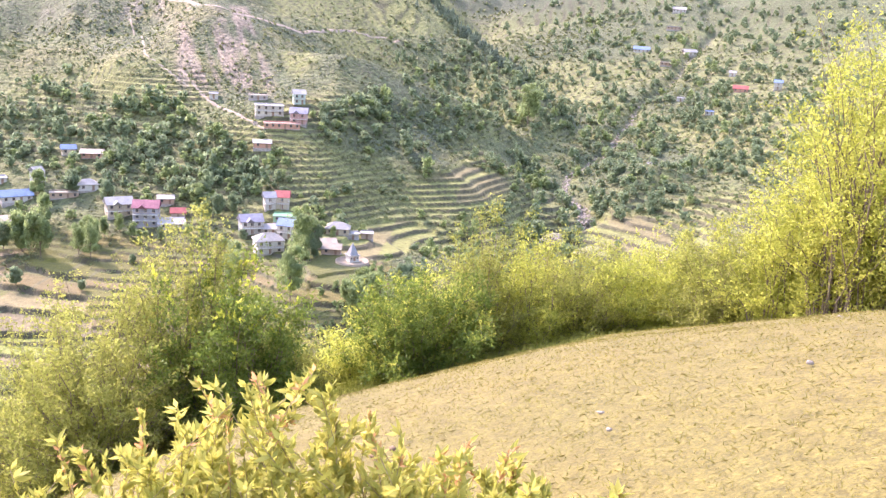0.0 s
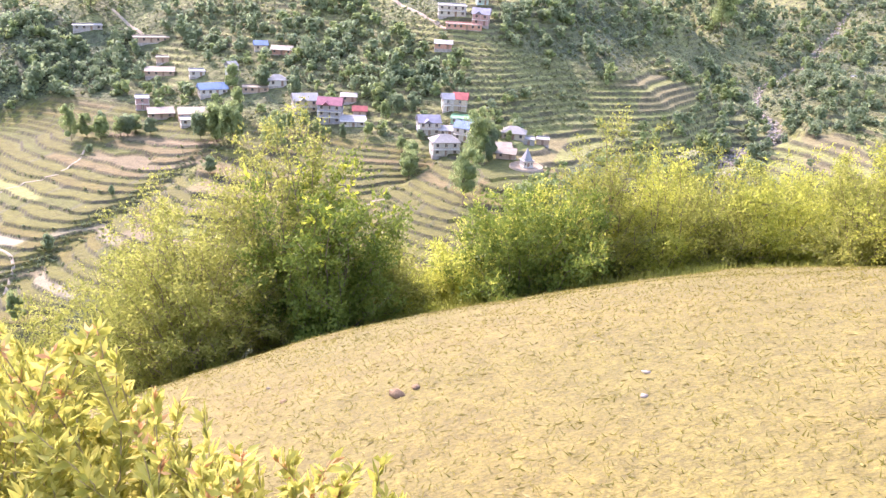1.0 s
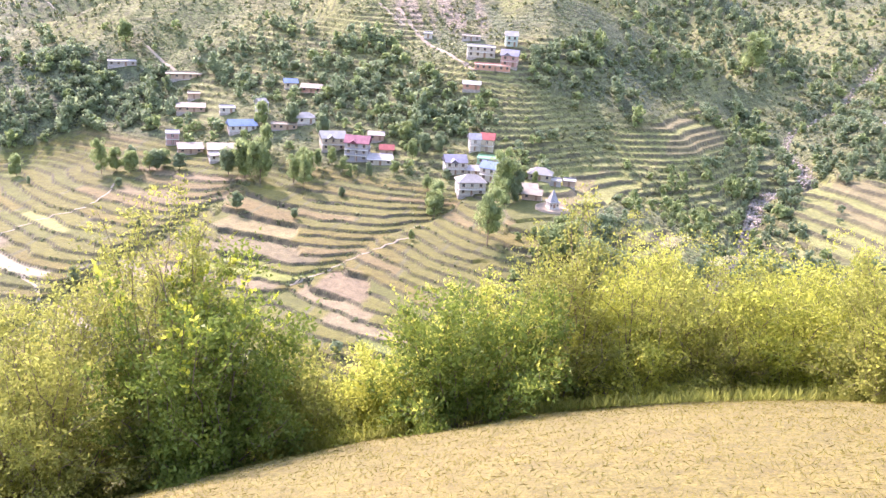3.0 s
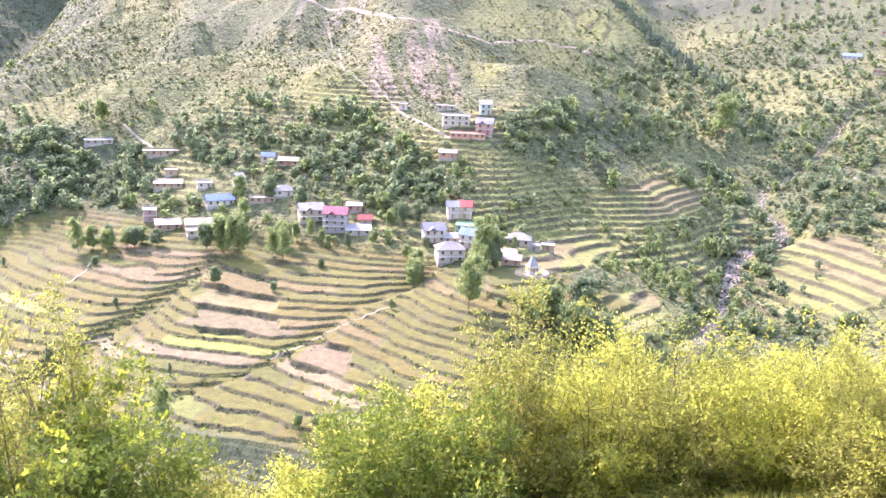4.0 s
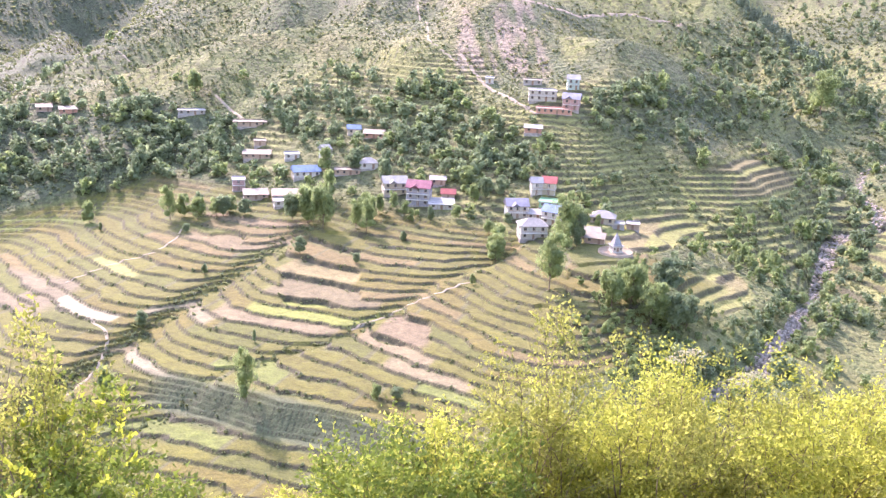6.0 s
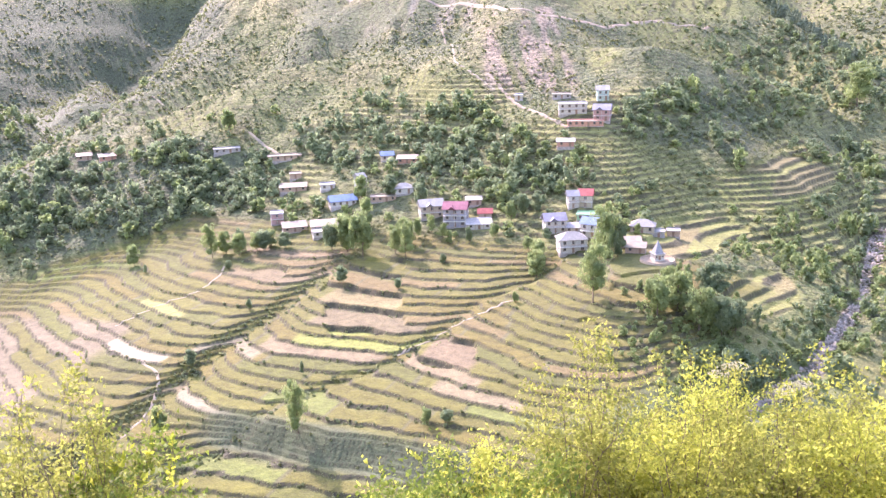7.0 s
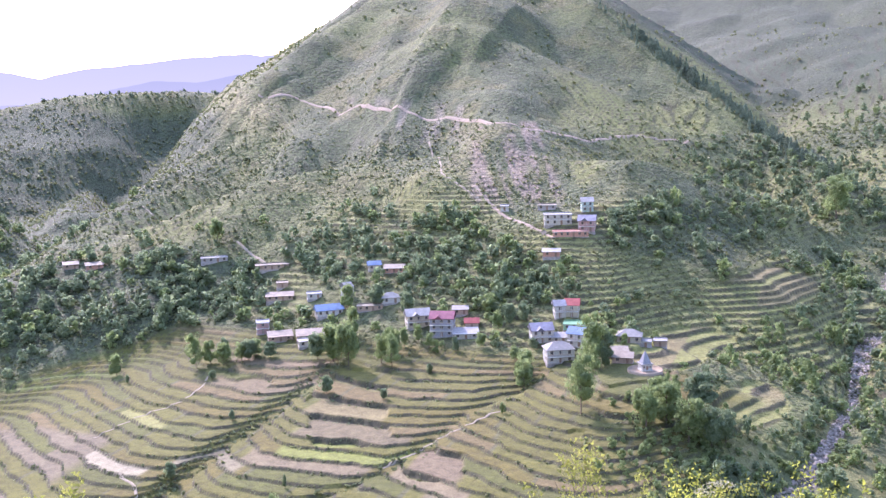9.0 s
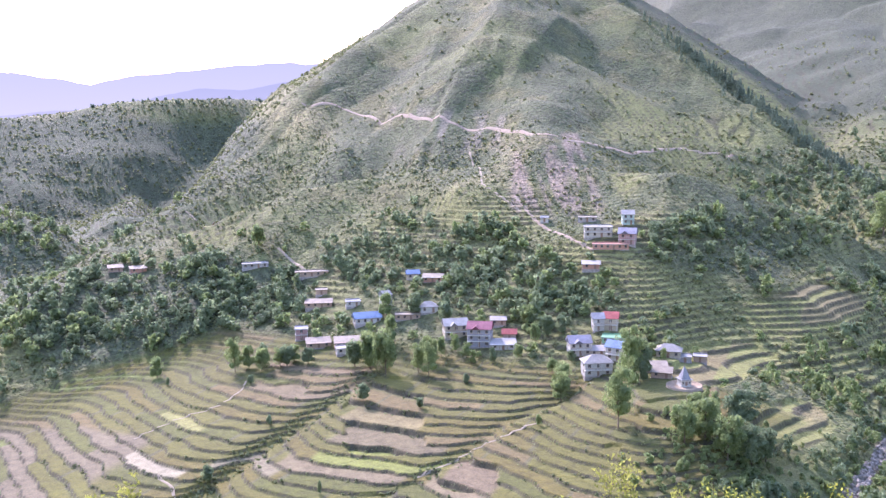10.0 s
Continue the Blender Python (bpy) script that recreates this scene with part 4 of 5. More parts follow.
def house(x, y, w, d, storeys, roof, wall, colour, turn):
    w, d = max(w * 0.88, 3.5), d * 0.85
    bearing = math.degrees(math.atan2(x, y))
    z = float(land(np.array([x]), np.array([y]))[0][0])
    lab = f"{HOUSE_WORDS[storeys]} {WALL_WORDS[wall]} house with a {COLOUR_WORDS.get(colour, colour)} {ROOF_WORDS[roof]} roof"
    c = pose(x, y, 0) @ pose(0, 0, 0, 0, 0, -bearing + turn) @ pose(0, d / 2, 0)
    t = tagged(new("house"), lab, "house", "houses of the village")
    t.matrix_basis = pose(c.translation.x, c.translation.y, z, 0, 0, -bearing + turn)
    sh = 2.35
    t.location.z = max(z, ground_at(t.location.x, t.location.y) - 0.6)
    H = storeys * sh
    part("wall", cuboids("wall", [(0, 0, H / 2, w, d, H)]), M_WALL[wall], t)
    part("foundation", cuboids("foundation", [(0, 0, -2.4, w + 0.4, d + 0.4, 4.85)]), M_STONE, t, "rubble stone foundation")
    for s in range(1, storeys + (0 if roof in ("gable", "hip") else 1)):
        part("floor_slab", cuboids("floor_slab", [(0, -0.35, s * sh - 0.1, w + 0.3, d + 1.0, 0.2)]), M_WALL["white"] if wall != "mud" else M_FRAME, t)
    n = max(1, int(w / 2.6))
    for s in range(storeys):
        for i in range(n):
            wx = (i + 0.5) / n * w - w / 2
            if s == 0 and i == n // 2:
                o = part("door", cuboids("door", [(wx, -d / 2 - 0.03, 1.05, 0.95, 0.12, 2.1)]), M_DOOR, t)
                part("handle", cuboids("handle", [(wx + 0.35, -d / 2 - 0.11, 1.0, 0.05, 0.06, 0.16)]), M_FRAME, o)
            else:
                window(t, wx, -d / 2 - 0.01, s * sh + 1.5, 1.0, 1.2)
        for side in (-1, 1):
            window(t, side * (w / 2 + 0.01), -d * 0.2, s * sh + 1.5, 0.9, 1.1, True)
    if storeys > 1:
        bz = (storeys - 1) * sh
        b = part("balcony", cuboids("balcony", [(0, -d / 2 - 0.6, bz - 0.06, w, 1.25, 0.14)]), M_WALL["white"], t)
        part("rail", cuboids("rail", [(0, -d / 2 - 1.15, bz + 0.95, w, 0.07, 0.08)] + [(-w / 2 + 0.06 + i * (w - 0.12) / 8, -d / 2 - 1.15, bz + 0.5, 0.06, 0.06, 0.9) for i in range(9)]), M_FRAME, b)
        for i in (-1, 0, 1):
            part("post", cuboids("post", [(i * (w / 2 - 0.12), -d / 2 - 1.1, H / 2, 0.16, 0.16, H)]), M_WALL["white"], t)
    if roof in ("gable", "hip"):
        r = part("roof", roof_mesh(roof, w, d, min(2.4, 0.32 * d + 0.3), 0.55), M_ROOF[colour], t)
        r.location.z = H
        if roof == "gable" and storeys > 1 and w > 7:
            g = part("dormer", roof_mesh("gable", 3.4, 2.6, 1.25, 0.2), M_ROOF[colour], t)
            g.matrix_basis = pose(-w * 0.12, -d / 2 + 0.2, H + 0.15, 0, 0, 90)
        if roof == "gable":
            top = H + min(2.2, 0.3 * d)
            for side in (-1, 1):
                gx = side * (w / 2 - 0.1)
                co = [(gx - 0.08, -d / 2 + 0.02, H), (gx - 0.08, d / 2 - 0.02, H), (gx - 0.08, 0, top), (gx + 0.08, -d / 2 + 0.02, H), (gx + 0.08, d / 2 - 0.02, H), (gx + 0.08, 0, top)]
                part("gable_wall", solid("gable", co, [(0, 2, 1), (3, 4, 5), (0, 1, 4, 3), (1, 2, 5, 4), (2, 0, 3, 5)]), M_WALL[wall], t)
    elif roof == "flat":
        part("roof", cuboids("roof", [(0, -0.3, H + 0.1, w + 0.6, d + 1.1, 0.22), (0, d / 2 - 0.1, H + 0.4, w, 0.2, 0.5)]), M_ROOF[colour], t)
    else:
        o = part("roof", cuboids("roof", [(0, -0.3, 0, w + 0.9, d + 1.6, 0.22)]), M_ROOF[colour], t)
        o.matrix_basis = pose(0, 0, H + 0.35, 9)
        for i in range(max(2, int(w / 3)) + 1):
            part("post", cuboids("post", [(-w / 2 + 0.1 + i * (w - 0.2) / max(2, int(w / 3)), -d / 2 - 0.7, H / 2 - 0.3, 0.15, 0.15, H + 0.2)]), M_FRAME, t)
    return t


house(45.7, 349.6, 4.7, 6.0, 2, "gable", "white", "grey", 10)
house(50.3, 349.7, 5.9, 7.0, 2, "gable", "cream", "red", -5)
house(51.1, 339.5, 12.4, 6.0, 1, "flat", "green", "green", -5)
house(37.1, 334.9, 9.1, 8.0, 2, "gable", "white", "violet", 12)
house(43.4, 333.9, 6.1, 5.0, 1, "shed", "white", "white", 4)
house(48.6, 329.4, 6.9, 7.0, 2, "gable", "white", "blue", -20)
house(41.6, 317.5, 11.2, 8.0, 2, "hip", "white", "pale", 14)
house(69.1, 331.2, 10.0, 7.0, 1, "hip", "cream", "pale", -4)
house(75.3, 330.5, 4.8, 4.0, 1, "flat", "grey", "white", 0)
house(81.1, 331.9, 5.3, 4.0, 1, "flat", "mud", "white", 0)
house(62.3, 317.7, 8.4, 5.0, 1, "shed", "mud", "mud", 6)
house(62.8, 311.9, 7.9, 5.0, 1, "shed", "mud", "mud", -4)
house(-10.5, 357.1, 10.6, 8.0, 2, "gable", "cream", "white", 10)
house(-1.4, 347.9, 10.3, 9.0, 3, "gable", "slate", "pink", -8)
house(8.1, 344.1, 11.1, 7.0, 1, "shed", "white", "white", 4)
house(10.7, 351.7, 5.9, 5.0, 1, "gable", "mud", "red", 0)
house(-67.3, 360.2, 10.9, 7.0, 1, "shed", "mud", "mud", 4)
house(-53.4, 358.4, 15.4, 8.0, 1, "shed", "mud", "tan", 2)
house(-54.1, 352.8, 10.1, 5.0, 1, "flat", "white", "white", 8)
house(-48.7, 376.9, 12.7, 7.0, 1, "gable", "white", "blue", 12)
house(-22.8, 379.1, 8.7, 6.0, 1, "hip", "white", "white", 10)
house(-41.7, 389.6, 4.0, 5.0, 2, "gable", "white", "white", 30)
house(-31.6, 409.0, 6.2, 5.0, 1, "gable", "cream", "blue", 6)
house(-22.5, 403.8, 10.3, 6.0, 1, "shed", "brick", "tan", -6)
house(-81.9, 426.0, 17.6, 5.0, 1, "flat", "mud", "tan", 2)
house(-73.9, 397.9, 13.4, 6.0, 1, "shed", "mud", "tan", -3)
house(-57.4, 392.8, 7.1, 5.0, 1, "flat", "white", "grey", 4)
house(-111.3, 434.1, 14.2, 3.0, 1, "flat", "grey", "white", 3)
house(-180.0, 431.1, 7.7, 5.0, 1, "shed", "mud", "tan", 0)
house(-168.4, 430.6, 8.8, 5.0, 1, "shed", "brick", "tan", 4)
house(-76.3, 369.8, 5.8, 6.0, 2, "flat", "pink", "grey", 0)
house(-74.2, 408.0, 5.8, 4.0, 1, "flat", "mud", "tan", 0)
house(65.0, 404.1, 8.3, 8.0, 2, "gable", "pink", "violet", -6)
house(53.3, 412.5, 14.2, 7.0, 2, "flat", "white", "white", 4)
house(50.8, 434.4, 9.9, 5.0, 1, "flat", "grey", "tan", 0)
house(69.1, 426.2, 6.0, 6.0, 2, "gable", "mint", "white", 8)
house(30.7, 440.6, 4.4, 5.0, 1, "flat", "white", "grey", 0)
house(57.4, 401.1, 17.9, 5.0, 1, "flat", "brick", "brick", 2)
house(47.3, 389.4, 8.4, 5.0, 1, "shed", "brick", "white", 0)
house(-31.7, 376.3, 12.1, 4.0, 1, "flat", "mud", "tan", 0)
house(6.5, 362.7, 7.0, 4.0, 1, "shed", "mud", "pale", 0)
house(460.2, 730.0, 13.0, 8.0, 1, "gable", "white", "white", 0)
house(434.1, 694.0, 13.4, 8.0, 1, "flat", "mud", "white", 0)
house(385.5, 660.3, 14.4, 8.0, 1, "gable", "white", "blue", 0)
house(416.2, 635.9, 11.5, 7.0, 1, "gable", "white", "white", 20)
house(382.2, 615.8, 10.0, 7.0, 1, "flat", "mud", "tan", 0)
house(390.2, 530.5, 10.8, 7.0, 1, "gable", "brick", "red", 0)
house(407.9, 514.4, 5.8, 6.0, 2, "gable", "white", "blue", 0)
house(347.7, 536.5, 5.7, 5.0, 1, "flat", "white", "white", 0)
house(346.1, 499.1, 6.1, 5.0, 1, "flat", "white", "blue", 0)
house(265.8, 430.7, 6.5, 5.0, 1, "flat", "white", "white", 10)
house(405.4, 562.9, 5.2, 5.0, 1, "gable", "white", "white", 0)


def lathe(profile, n=24):
    """A mesh turned from radius and height pairs."""
    a = np.linspace(0, 2 * np.pi, n, endpoint=False)
    r, z = np.array([p[0] for p in profile])[:, None], np.array([p[1] for p in profile])[:, None]
    return grid_mesh("turned", r * np.cos(a)[None], r * np.sin(a)[None], z + 0 * a[None], wrap=True)


M_YARD = plain("yard_paving", (0.24, 0.19, 0.12), (0.32, 0.26, 0.17), 0.8, 0.9, 0.4, 0.03)
# the white shrine on its walled round platform, and a small pink spire
SHRINE = (68.5, 301.4)
SPIRE = (58.9, 326.4)
z = ground_at(SHRINE[0], SHRINE[1]) + 0.5
t = thing("shrine", SHRINE[0], SHRINE[1], z, 12, "white village shrine with a tall pyramid spire", "shrine")
t.scale = (0.76, 0.76, 0.76)
part("platform", lathe([(0, 0.0), (7.6, 0.0), (7.6, 0.35), (7.9, 0.35), (8.2, -5)], 28), M_YARD, t, "round paved yard with a low kerb")
part("wall", cuboids("wall", [(0, 0, 1.6, 4.6, 4.6, 3.0), (0, 0, 0.25, 5.2, 5.2, 0.5)]), M_WALL["white"], t)
part("eave", cuboids("eave", [(0, 0, 3.15, 5.8, 5.8, 0.28)]), M_ROOF["white"], t)
part("spire", solid("spire", [(-2.1, -2.1, 3.29), (2.1, -2.1, 3.29), (2.1, 2.1, 3.29), (-2.1, 2.1, 3.29), (-0.12, -0.12, 8.8), (0.12, -0.12, 8.8), (0.12, 0.12, 8.8), (-0.12, 0.12, 8.8)], [(0, 1, 5, 4), (1, 2, 6, 5), (2, 3, 7, 6), (3, 0, 4, 7), (4, 5, 6, 7)]), M_ROOF["grey"], t, "pale grey pyramid spire")
part("finial", lathe([(0.0, 8.7), (0.16, 8.8), (0.2, 9.0), (0.05, 9.2), (0.05, 9.7), (0.0, 9.75)], 10), M_DOOR, t)
part("door", cuboids("door", [(0, -2.34, 1.3, 1.1, 0.12, 2.2)]), M_DOOR, t)
for s in (-1, 1):
    window(t, s * 1.5, -2.32, 1.9, 0.7, 0.9)
z = ground_at(SPIRE[0], SPIRE[1])
t = thing("spire_shrine", SPIRE[0], SPIRE[1], z, 0, "small pink shrine with a pointed spire", "shrine")
part("wall", cuboids("wall", [(0, 0, 1.0, 2.2, 2.2, 2.6)]), M_WALL["pink"], t)
part("spire", lathe([(1.15, 2.3), (0.95, 3.2), (0.6, 4.6), (0.25, 5.6), (0.0, 6.0)], 8), M_WALL["pink"], t)


# ---- trees ----
def crown_points(kind, n, masses=False):
    """Leaf places and ways in a crown one unit high, one unit wide."""
    if kind == "tall":
        blobs = [(RNG.normal() * 0.17, RNG.normal() * 0.17, h, 0.11 + 0.17 * math.sin(math.pi * min(1, (h - 0.1) / 0.9)) ** 0.8, 0.10) for h in np.linspace(0.26, 0.95, 16)]
    elif kind == "pine":
        blobs = [(RNG.normal() * 0.03, RNG.normal() * 0.03, h, 0.46 * (1.02 - h) + 0.04, 0.05) for h in np.linspace(0.14, 0.98, 13)]
    else:
        blobs = []
        for _ in range(17):
            a, r, h = RNG.uniform(0, 6.283), 0.36 * math.sqrt(RNG.uniform(0, 1)), RNG.uniform(0.24, 0.88)
            r *= math.sin(math.pi * min(0.95, max(0.12, h - 0.02))) ** 0.5
            blobs.append((r * math.cos(a), r * math.sin(a), h, RNG.uniform(0.13, 0.21), RNG.uniform(0.09, 0.14)))
    b = np.array(blobs)
    i = RNG.integers(0, len(b), n)
    d = unit(RNG.normal(size=(n, 3)))
    rad = RNG.uniform(0.55, 1.0, n)[:, None]
    pos = b[i, :3] + d * rad * np.stack([b[i, 3], b[i, 3], b[i, 4]], -1)
    way = unit(d + RNG.normal(size=(n, 3)) * 0.6 + np.array([0, 0, 0.2]))
    return (pos, way, b) if masses else (pos, way)


def crown_mesh(kind, n, leaf):
    pos, way = crown_points(kind, n)
    k = RNG.uniform(0.6, 1.3, n)
    co, tri = leaf_arrays(pos, way, leaf * k, leaf * 0.36 * k, 0.3)
    return co, tri


def crown_heart(blobs, fine=1):
    """The dense, shady inner foliage of a crown: uneven masses that the leaf clumps cover."""
    bm = bmesh.new()
    bmesh.ops.create_icosphere(bm, subdivisions=fine, radius=1.0)
    ball = np.array([v.co for v in bm.verts])
    face = np.array([[v.index for v in f.verts] for f in bm.faces])
    bm.free()
    cs, ts = [], []
    for k, (bx, by, bz, wide, tall) in enumerate(blobs):
        cs.append(ball * RNG.uniform(0.62, 0.95, (len(ball), 1)) * np.array([wide, wide, tall]) + np.array([bx, by, bz]))
        ts.append(face + k * len(ball))
    return np.concatenate(cs), np.concatenate(ts)


def lumpy_crown(kind, n, leaf, heart=0):
    """A far tree's crown: leaf clumps that lie over its rounded masses like shingles."""
    pos, way, blobs = crown_points(kind, n, True)
    out = unit(way + np.array([0, 0, 0.15]) + RNG.normal(size=(n, 3)) * 0.25)
    a = unit(np.cross(out, RNG.normal(size=(n, 3))))
    b = np.cross(out, a)
    k = (leaf * RNG.uniform(0.6, 1.25, n))[:, None]
    co = np.stack([pos - a * k * 0.55 - b * k * 0.4, pos + a * k * 0.55 - b * k * 0.35 + out * k * 0.2, pos + b * k * 0.75 - out * k * 0.1], 1).reshape(-1, 3)
    tri = np.arange(3 * n).reshape(-1, 3)
    if heart:
        c2, t2 = crown_heart(blobs[::heart])
        co, tri = np.concatenate([co, c2]), np.concatenate([tri, t2 + len(co)])
    return co, tri


def trunk_mesh(kind):
    limbs = [[(0, 0, -0.06), (0.01, 0, 0.3), (0.0, 0.01, 0.62), (0.01, 0, 0.9)]]
    for _ in range(7):
        a, h = RNG.uniform(0, 6.283), RNG.uniform(0.2, 0.6)
        r = 0.16 if kind == "tall" else 0.32
        limbs.append([(0, 0, h), (0.35 * r * math.cos(a), 0.35 * r * math.sin(a), h + 0.08), (0.7 * r * math.cos(a), 0.7 * r * math.sin(a), h + 0.16), (r * math.cos(a), r * math.sin(a), h + 0.22)])
    p = np.array(limbs)
    co, q = tubes(p, [0.030] + [0.012] * 7, [0.008] + [0.003] * 7)
    return raw_mesh("trunk", co, q)


TREES = {}
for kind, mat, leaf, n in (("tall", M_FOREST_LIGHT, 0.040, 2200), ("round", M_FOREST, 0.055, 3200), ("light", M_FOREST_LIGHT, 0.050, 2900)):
    for v in range(3):
        co, tri = crown_mesh(kind, n // 2, leaf)
        c2, t2 = lumpy_crown(kind, n, leaf * 1.15, 3 if kind == "tall" else 1)
        co, tri = np.concatenate([co, c2]), np.concatenate([tri, t2 + len(co)])
        cm = raw_mesh("crown", co, tri)
        cm.materials.append(mat)
        tm = trunk_mesh(kind)
        tm.materials.append(M_BARK)
        TREES[kind, v] = (tm, cm)
TREE_WORDS = {"tall": "tall slender poplar with light green leaves", "round": "dark green broadleaf tree with a rounded crown", "light": "light green broadleaf tree with an open crown"}
tree_count = 0


def tree(kind, x, y, height, width):
    global tree_count
    tm, cm = TREES[kind, tree_count % 3]
    tree_count += 1
    t = thing("tree", x, y, ground_at(x, y) - 0.3, RNG.uniform(0, 360), TREE_WORDS[kind] + " among the fields", "tree", "trees of the valley")
    wide = 1.0 if kind != "tall" else 0.62
    t.scale = (width / wide, width / wide, height)
    part("trunk", tm, None, t)
    part("crown", cm, None, t)


tree("light", -93.3, 347.8, 10.5, 6.0)
tree("round", -87.9, 349.4, 9.3, 5.6)
tree("light", -80.5, 346.6, 8.3, 6.9)
tree("light", -75.3, 349.2, 7.8, 6.9)
tree("round", -69.2, 346.5, 6.8, 5.9)
tree("tall", -98.5, 345.6, 13.9, 4.6)
tree("tall", -22.2, 341.0, 10.2, 3.5)
tree("tall", -18.9, 337.9, 10.9, 3.1)
tree("light", -16.0, 343.2, 8.9, 4.0)
tree("light", -3.8, 335.9, 6.5, 3.0)
tree("round", 3.8, 335.5, 6.1, 3.0)
tree("light", 13.6, 335.7, 6.5, 4.8)
tree("light", -37.3, 357.5, 13.9, 6.9)
tree("light", 27.1, 305.5, 11.6, 7.6)
tree("light", 25.6, 323.4, 6.3, 4.6)
tree("light", 51.8, 304.6, 12.1, 5.2)
tree("round", 55.7, 307.4, 8.1, 4.1)
tree("round", -29.1, 379.4, 10.7, 7.3)
tree("light", -41.5, 381.0, 12.2, 7.3)
tree("round", -15.5, 369.6, 9.5, 6.2)
tree("light", 20.9, 347.1, 8.9, 4.9)
tree("round", 25.6, 350.3, 9.9, 5.4)
tree("light", 18.3, 359.8, 9.2, 6.0)
tree("round", 31.3, 352.0, 8.2, 5.4)
tree("tall", 42.0, 273.0, 19.0, 6.2)
tree("tall", -24.4, 332.1, 11.9, 3.9)
tree("tall", -20.1, 327.0, 12.8, 4.3)
tree("light", 28.4, 313.2, 11.3, 8.6)
tree("light", -43.8, 341.0, 16.1, 11.6)
tree("light", -37.2, 334.6, 18.4, 10.5)
tree("round", -49.9, 341.3, 11.6, 8.0)
tree("tall", 51.6, 311.8, 19.5, 6.2)
tree("round", 56.4, 313.8, 14.5, 7.5)
tree("round", -21.7, 302.4, 4.4, 3.2)
tree("light", 18.2, 284.2, 4.1, 2.3)
tree("round", -42.9, 311.7, 7.0, 5.3)
tree("round", -88.8, 332.9, 4.0, 3.1)
tree("round", -73.7, 297.5, 4.0, 2.6)
tree("round", -85.4, 264.1, 6.0, 4.1)
tree("light", -132.6, 352.4, 10.2, 6.3)
tree("round", -124.4, 341.6, 3.8, 2.1)
tree("light", 60.0, 262.0, 13.0, 9.5)
tree("light", 67.0, 266.0, 14.0, 10.5)
tree("light", 72.0, 259.0, 15.0, 11.0)
tree("round", 79.0, 259.0, 13.5, 9.5)
tree("round", 84.5, 263.0, 11.0, 7.5)
tree("round", 81.4, 279.1, 11.8, 11.8)
tree("light", 66.4, 277.3, 9.4, 6.4)
tree("tall", -45.1, 223.3, 16.0, 3.8)
tree("light", -84.3, 228.2, 10.0, 5.0)
tree("light", -9.9, 220.0, 5.8, 3.4)
tree("round", -4.3, 219.5, 4.0, 4.0)
tree("round", -48.2, 252.0, 4.5, 1.6)
tree("tall", 71.3, 282.5, 8.4, 2.3)
tree("tall", 73.8, 281.6, 7.6, 2.3)
tree("round", -6.1, 320.7, 4.2, 2.9)
tree("light", -87.2, 343.5, 10.1, 6.9)
tree("round", -77.8, 346.3, 9.2, 6.9)
tree("tall", 221.9, 504.8, 24.3, 9.7)
tree("light", -112.6, 447.3, 13.1, 7.6)
tree("light", 63.5, 332.8, 5.7, 4.4)
tree("light", 80.6, 337.3, 5.4, 4.0)
tree("round", 33.4, 331.5, 5.2, 3.9)
tree("light", 66.9, 328.5, 5.2, 3.0)
tree("tall", -10.7, 346.2, 7.6, 2.7)
tree("tall", -6.2, 340.3, 6.6, 2.6)


def scatter(tmpl, x, y, z, size, tall):
    """Joins turned and sized copies of small plants into arrays."""
    co, tri = tmpl
    n, k = len(x), len(co)
    a = RNG.uniform(0, 6.283, n)
    c, s = np.cos(a)[:, None], np.sin(a)[:, None]
    px, py, pz = co[None, :, 0] * size[:, None], co[None, :, 1] * size[:, None], co[None, :, 2] * (size * tall)[:, None]
    out = np.stack([px * c - py * s + x[:, None], px * s + py * c + y[:, None], pz + z[:, None]], -1).reshape(-1, 3)
    return out, (tri[None] + (np.arange(n) * k)[:, None, None]).reshape(-1, 3)


def joined(name, sets, mat, label, category):
    off, cs, ts = 0, [], []
    for co, tri in sets:
        cs.append(co)
        ts.append(tri + off)
        off += len(co)
    me = raw_mesh(name, np.concatenate(cs), np.concatenate(ts))
    me.materials.append(mat)
    return tagged(new(name, me), label, category, kind="stuff")


def bearings(x, y, z):
    return np.degrees(np.arctan2(x, y)), np.degrees(np.arctan2(z, np.hypot(x, y)))


def candidates(n, near, far, lo=-36, hi=47):
    a = np.radians(RNG.uniform(lo, hi, n))
    r = np.exp(RNG.uniform(math.log(near), math.log(far), n))
    x, y = r * np.sin(a), r * np.cos(a)
    return x, y, land(x, y)[0]


HOUSES_XY = np.array([(o.matrix_basis.translation.x, o.matrix_basis.translation.y) for o in scene.collection.objects if o.name.startswith(("house", "shrine"))])


def clear_of_houses(x, y, gap=5.5):
    """Keeps a yard open round and below every house."""
    ok = np.ones(len(x), bool)
    for hx, hy in HOUSES_XY:
        d = math.hypot(hx, hy)
        ux, uy = hx / d, hy / d
        s, c = (x - hx) * ux + (y - hy) * uy, (x - hx) * uy - (y - hy) * ux
        ok &= ~((np.abs(c) < gap) & (s > -9) & (s < gap))
    return ok


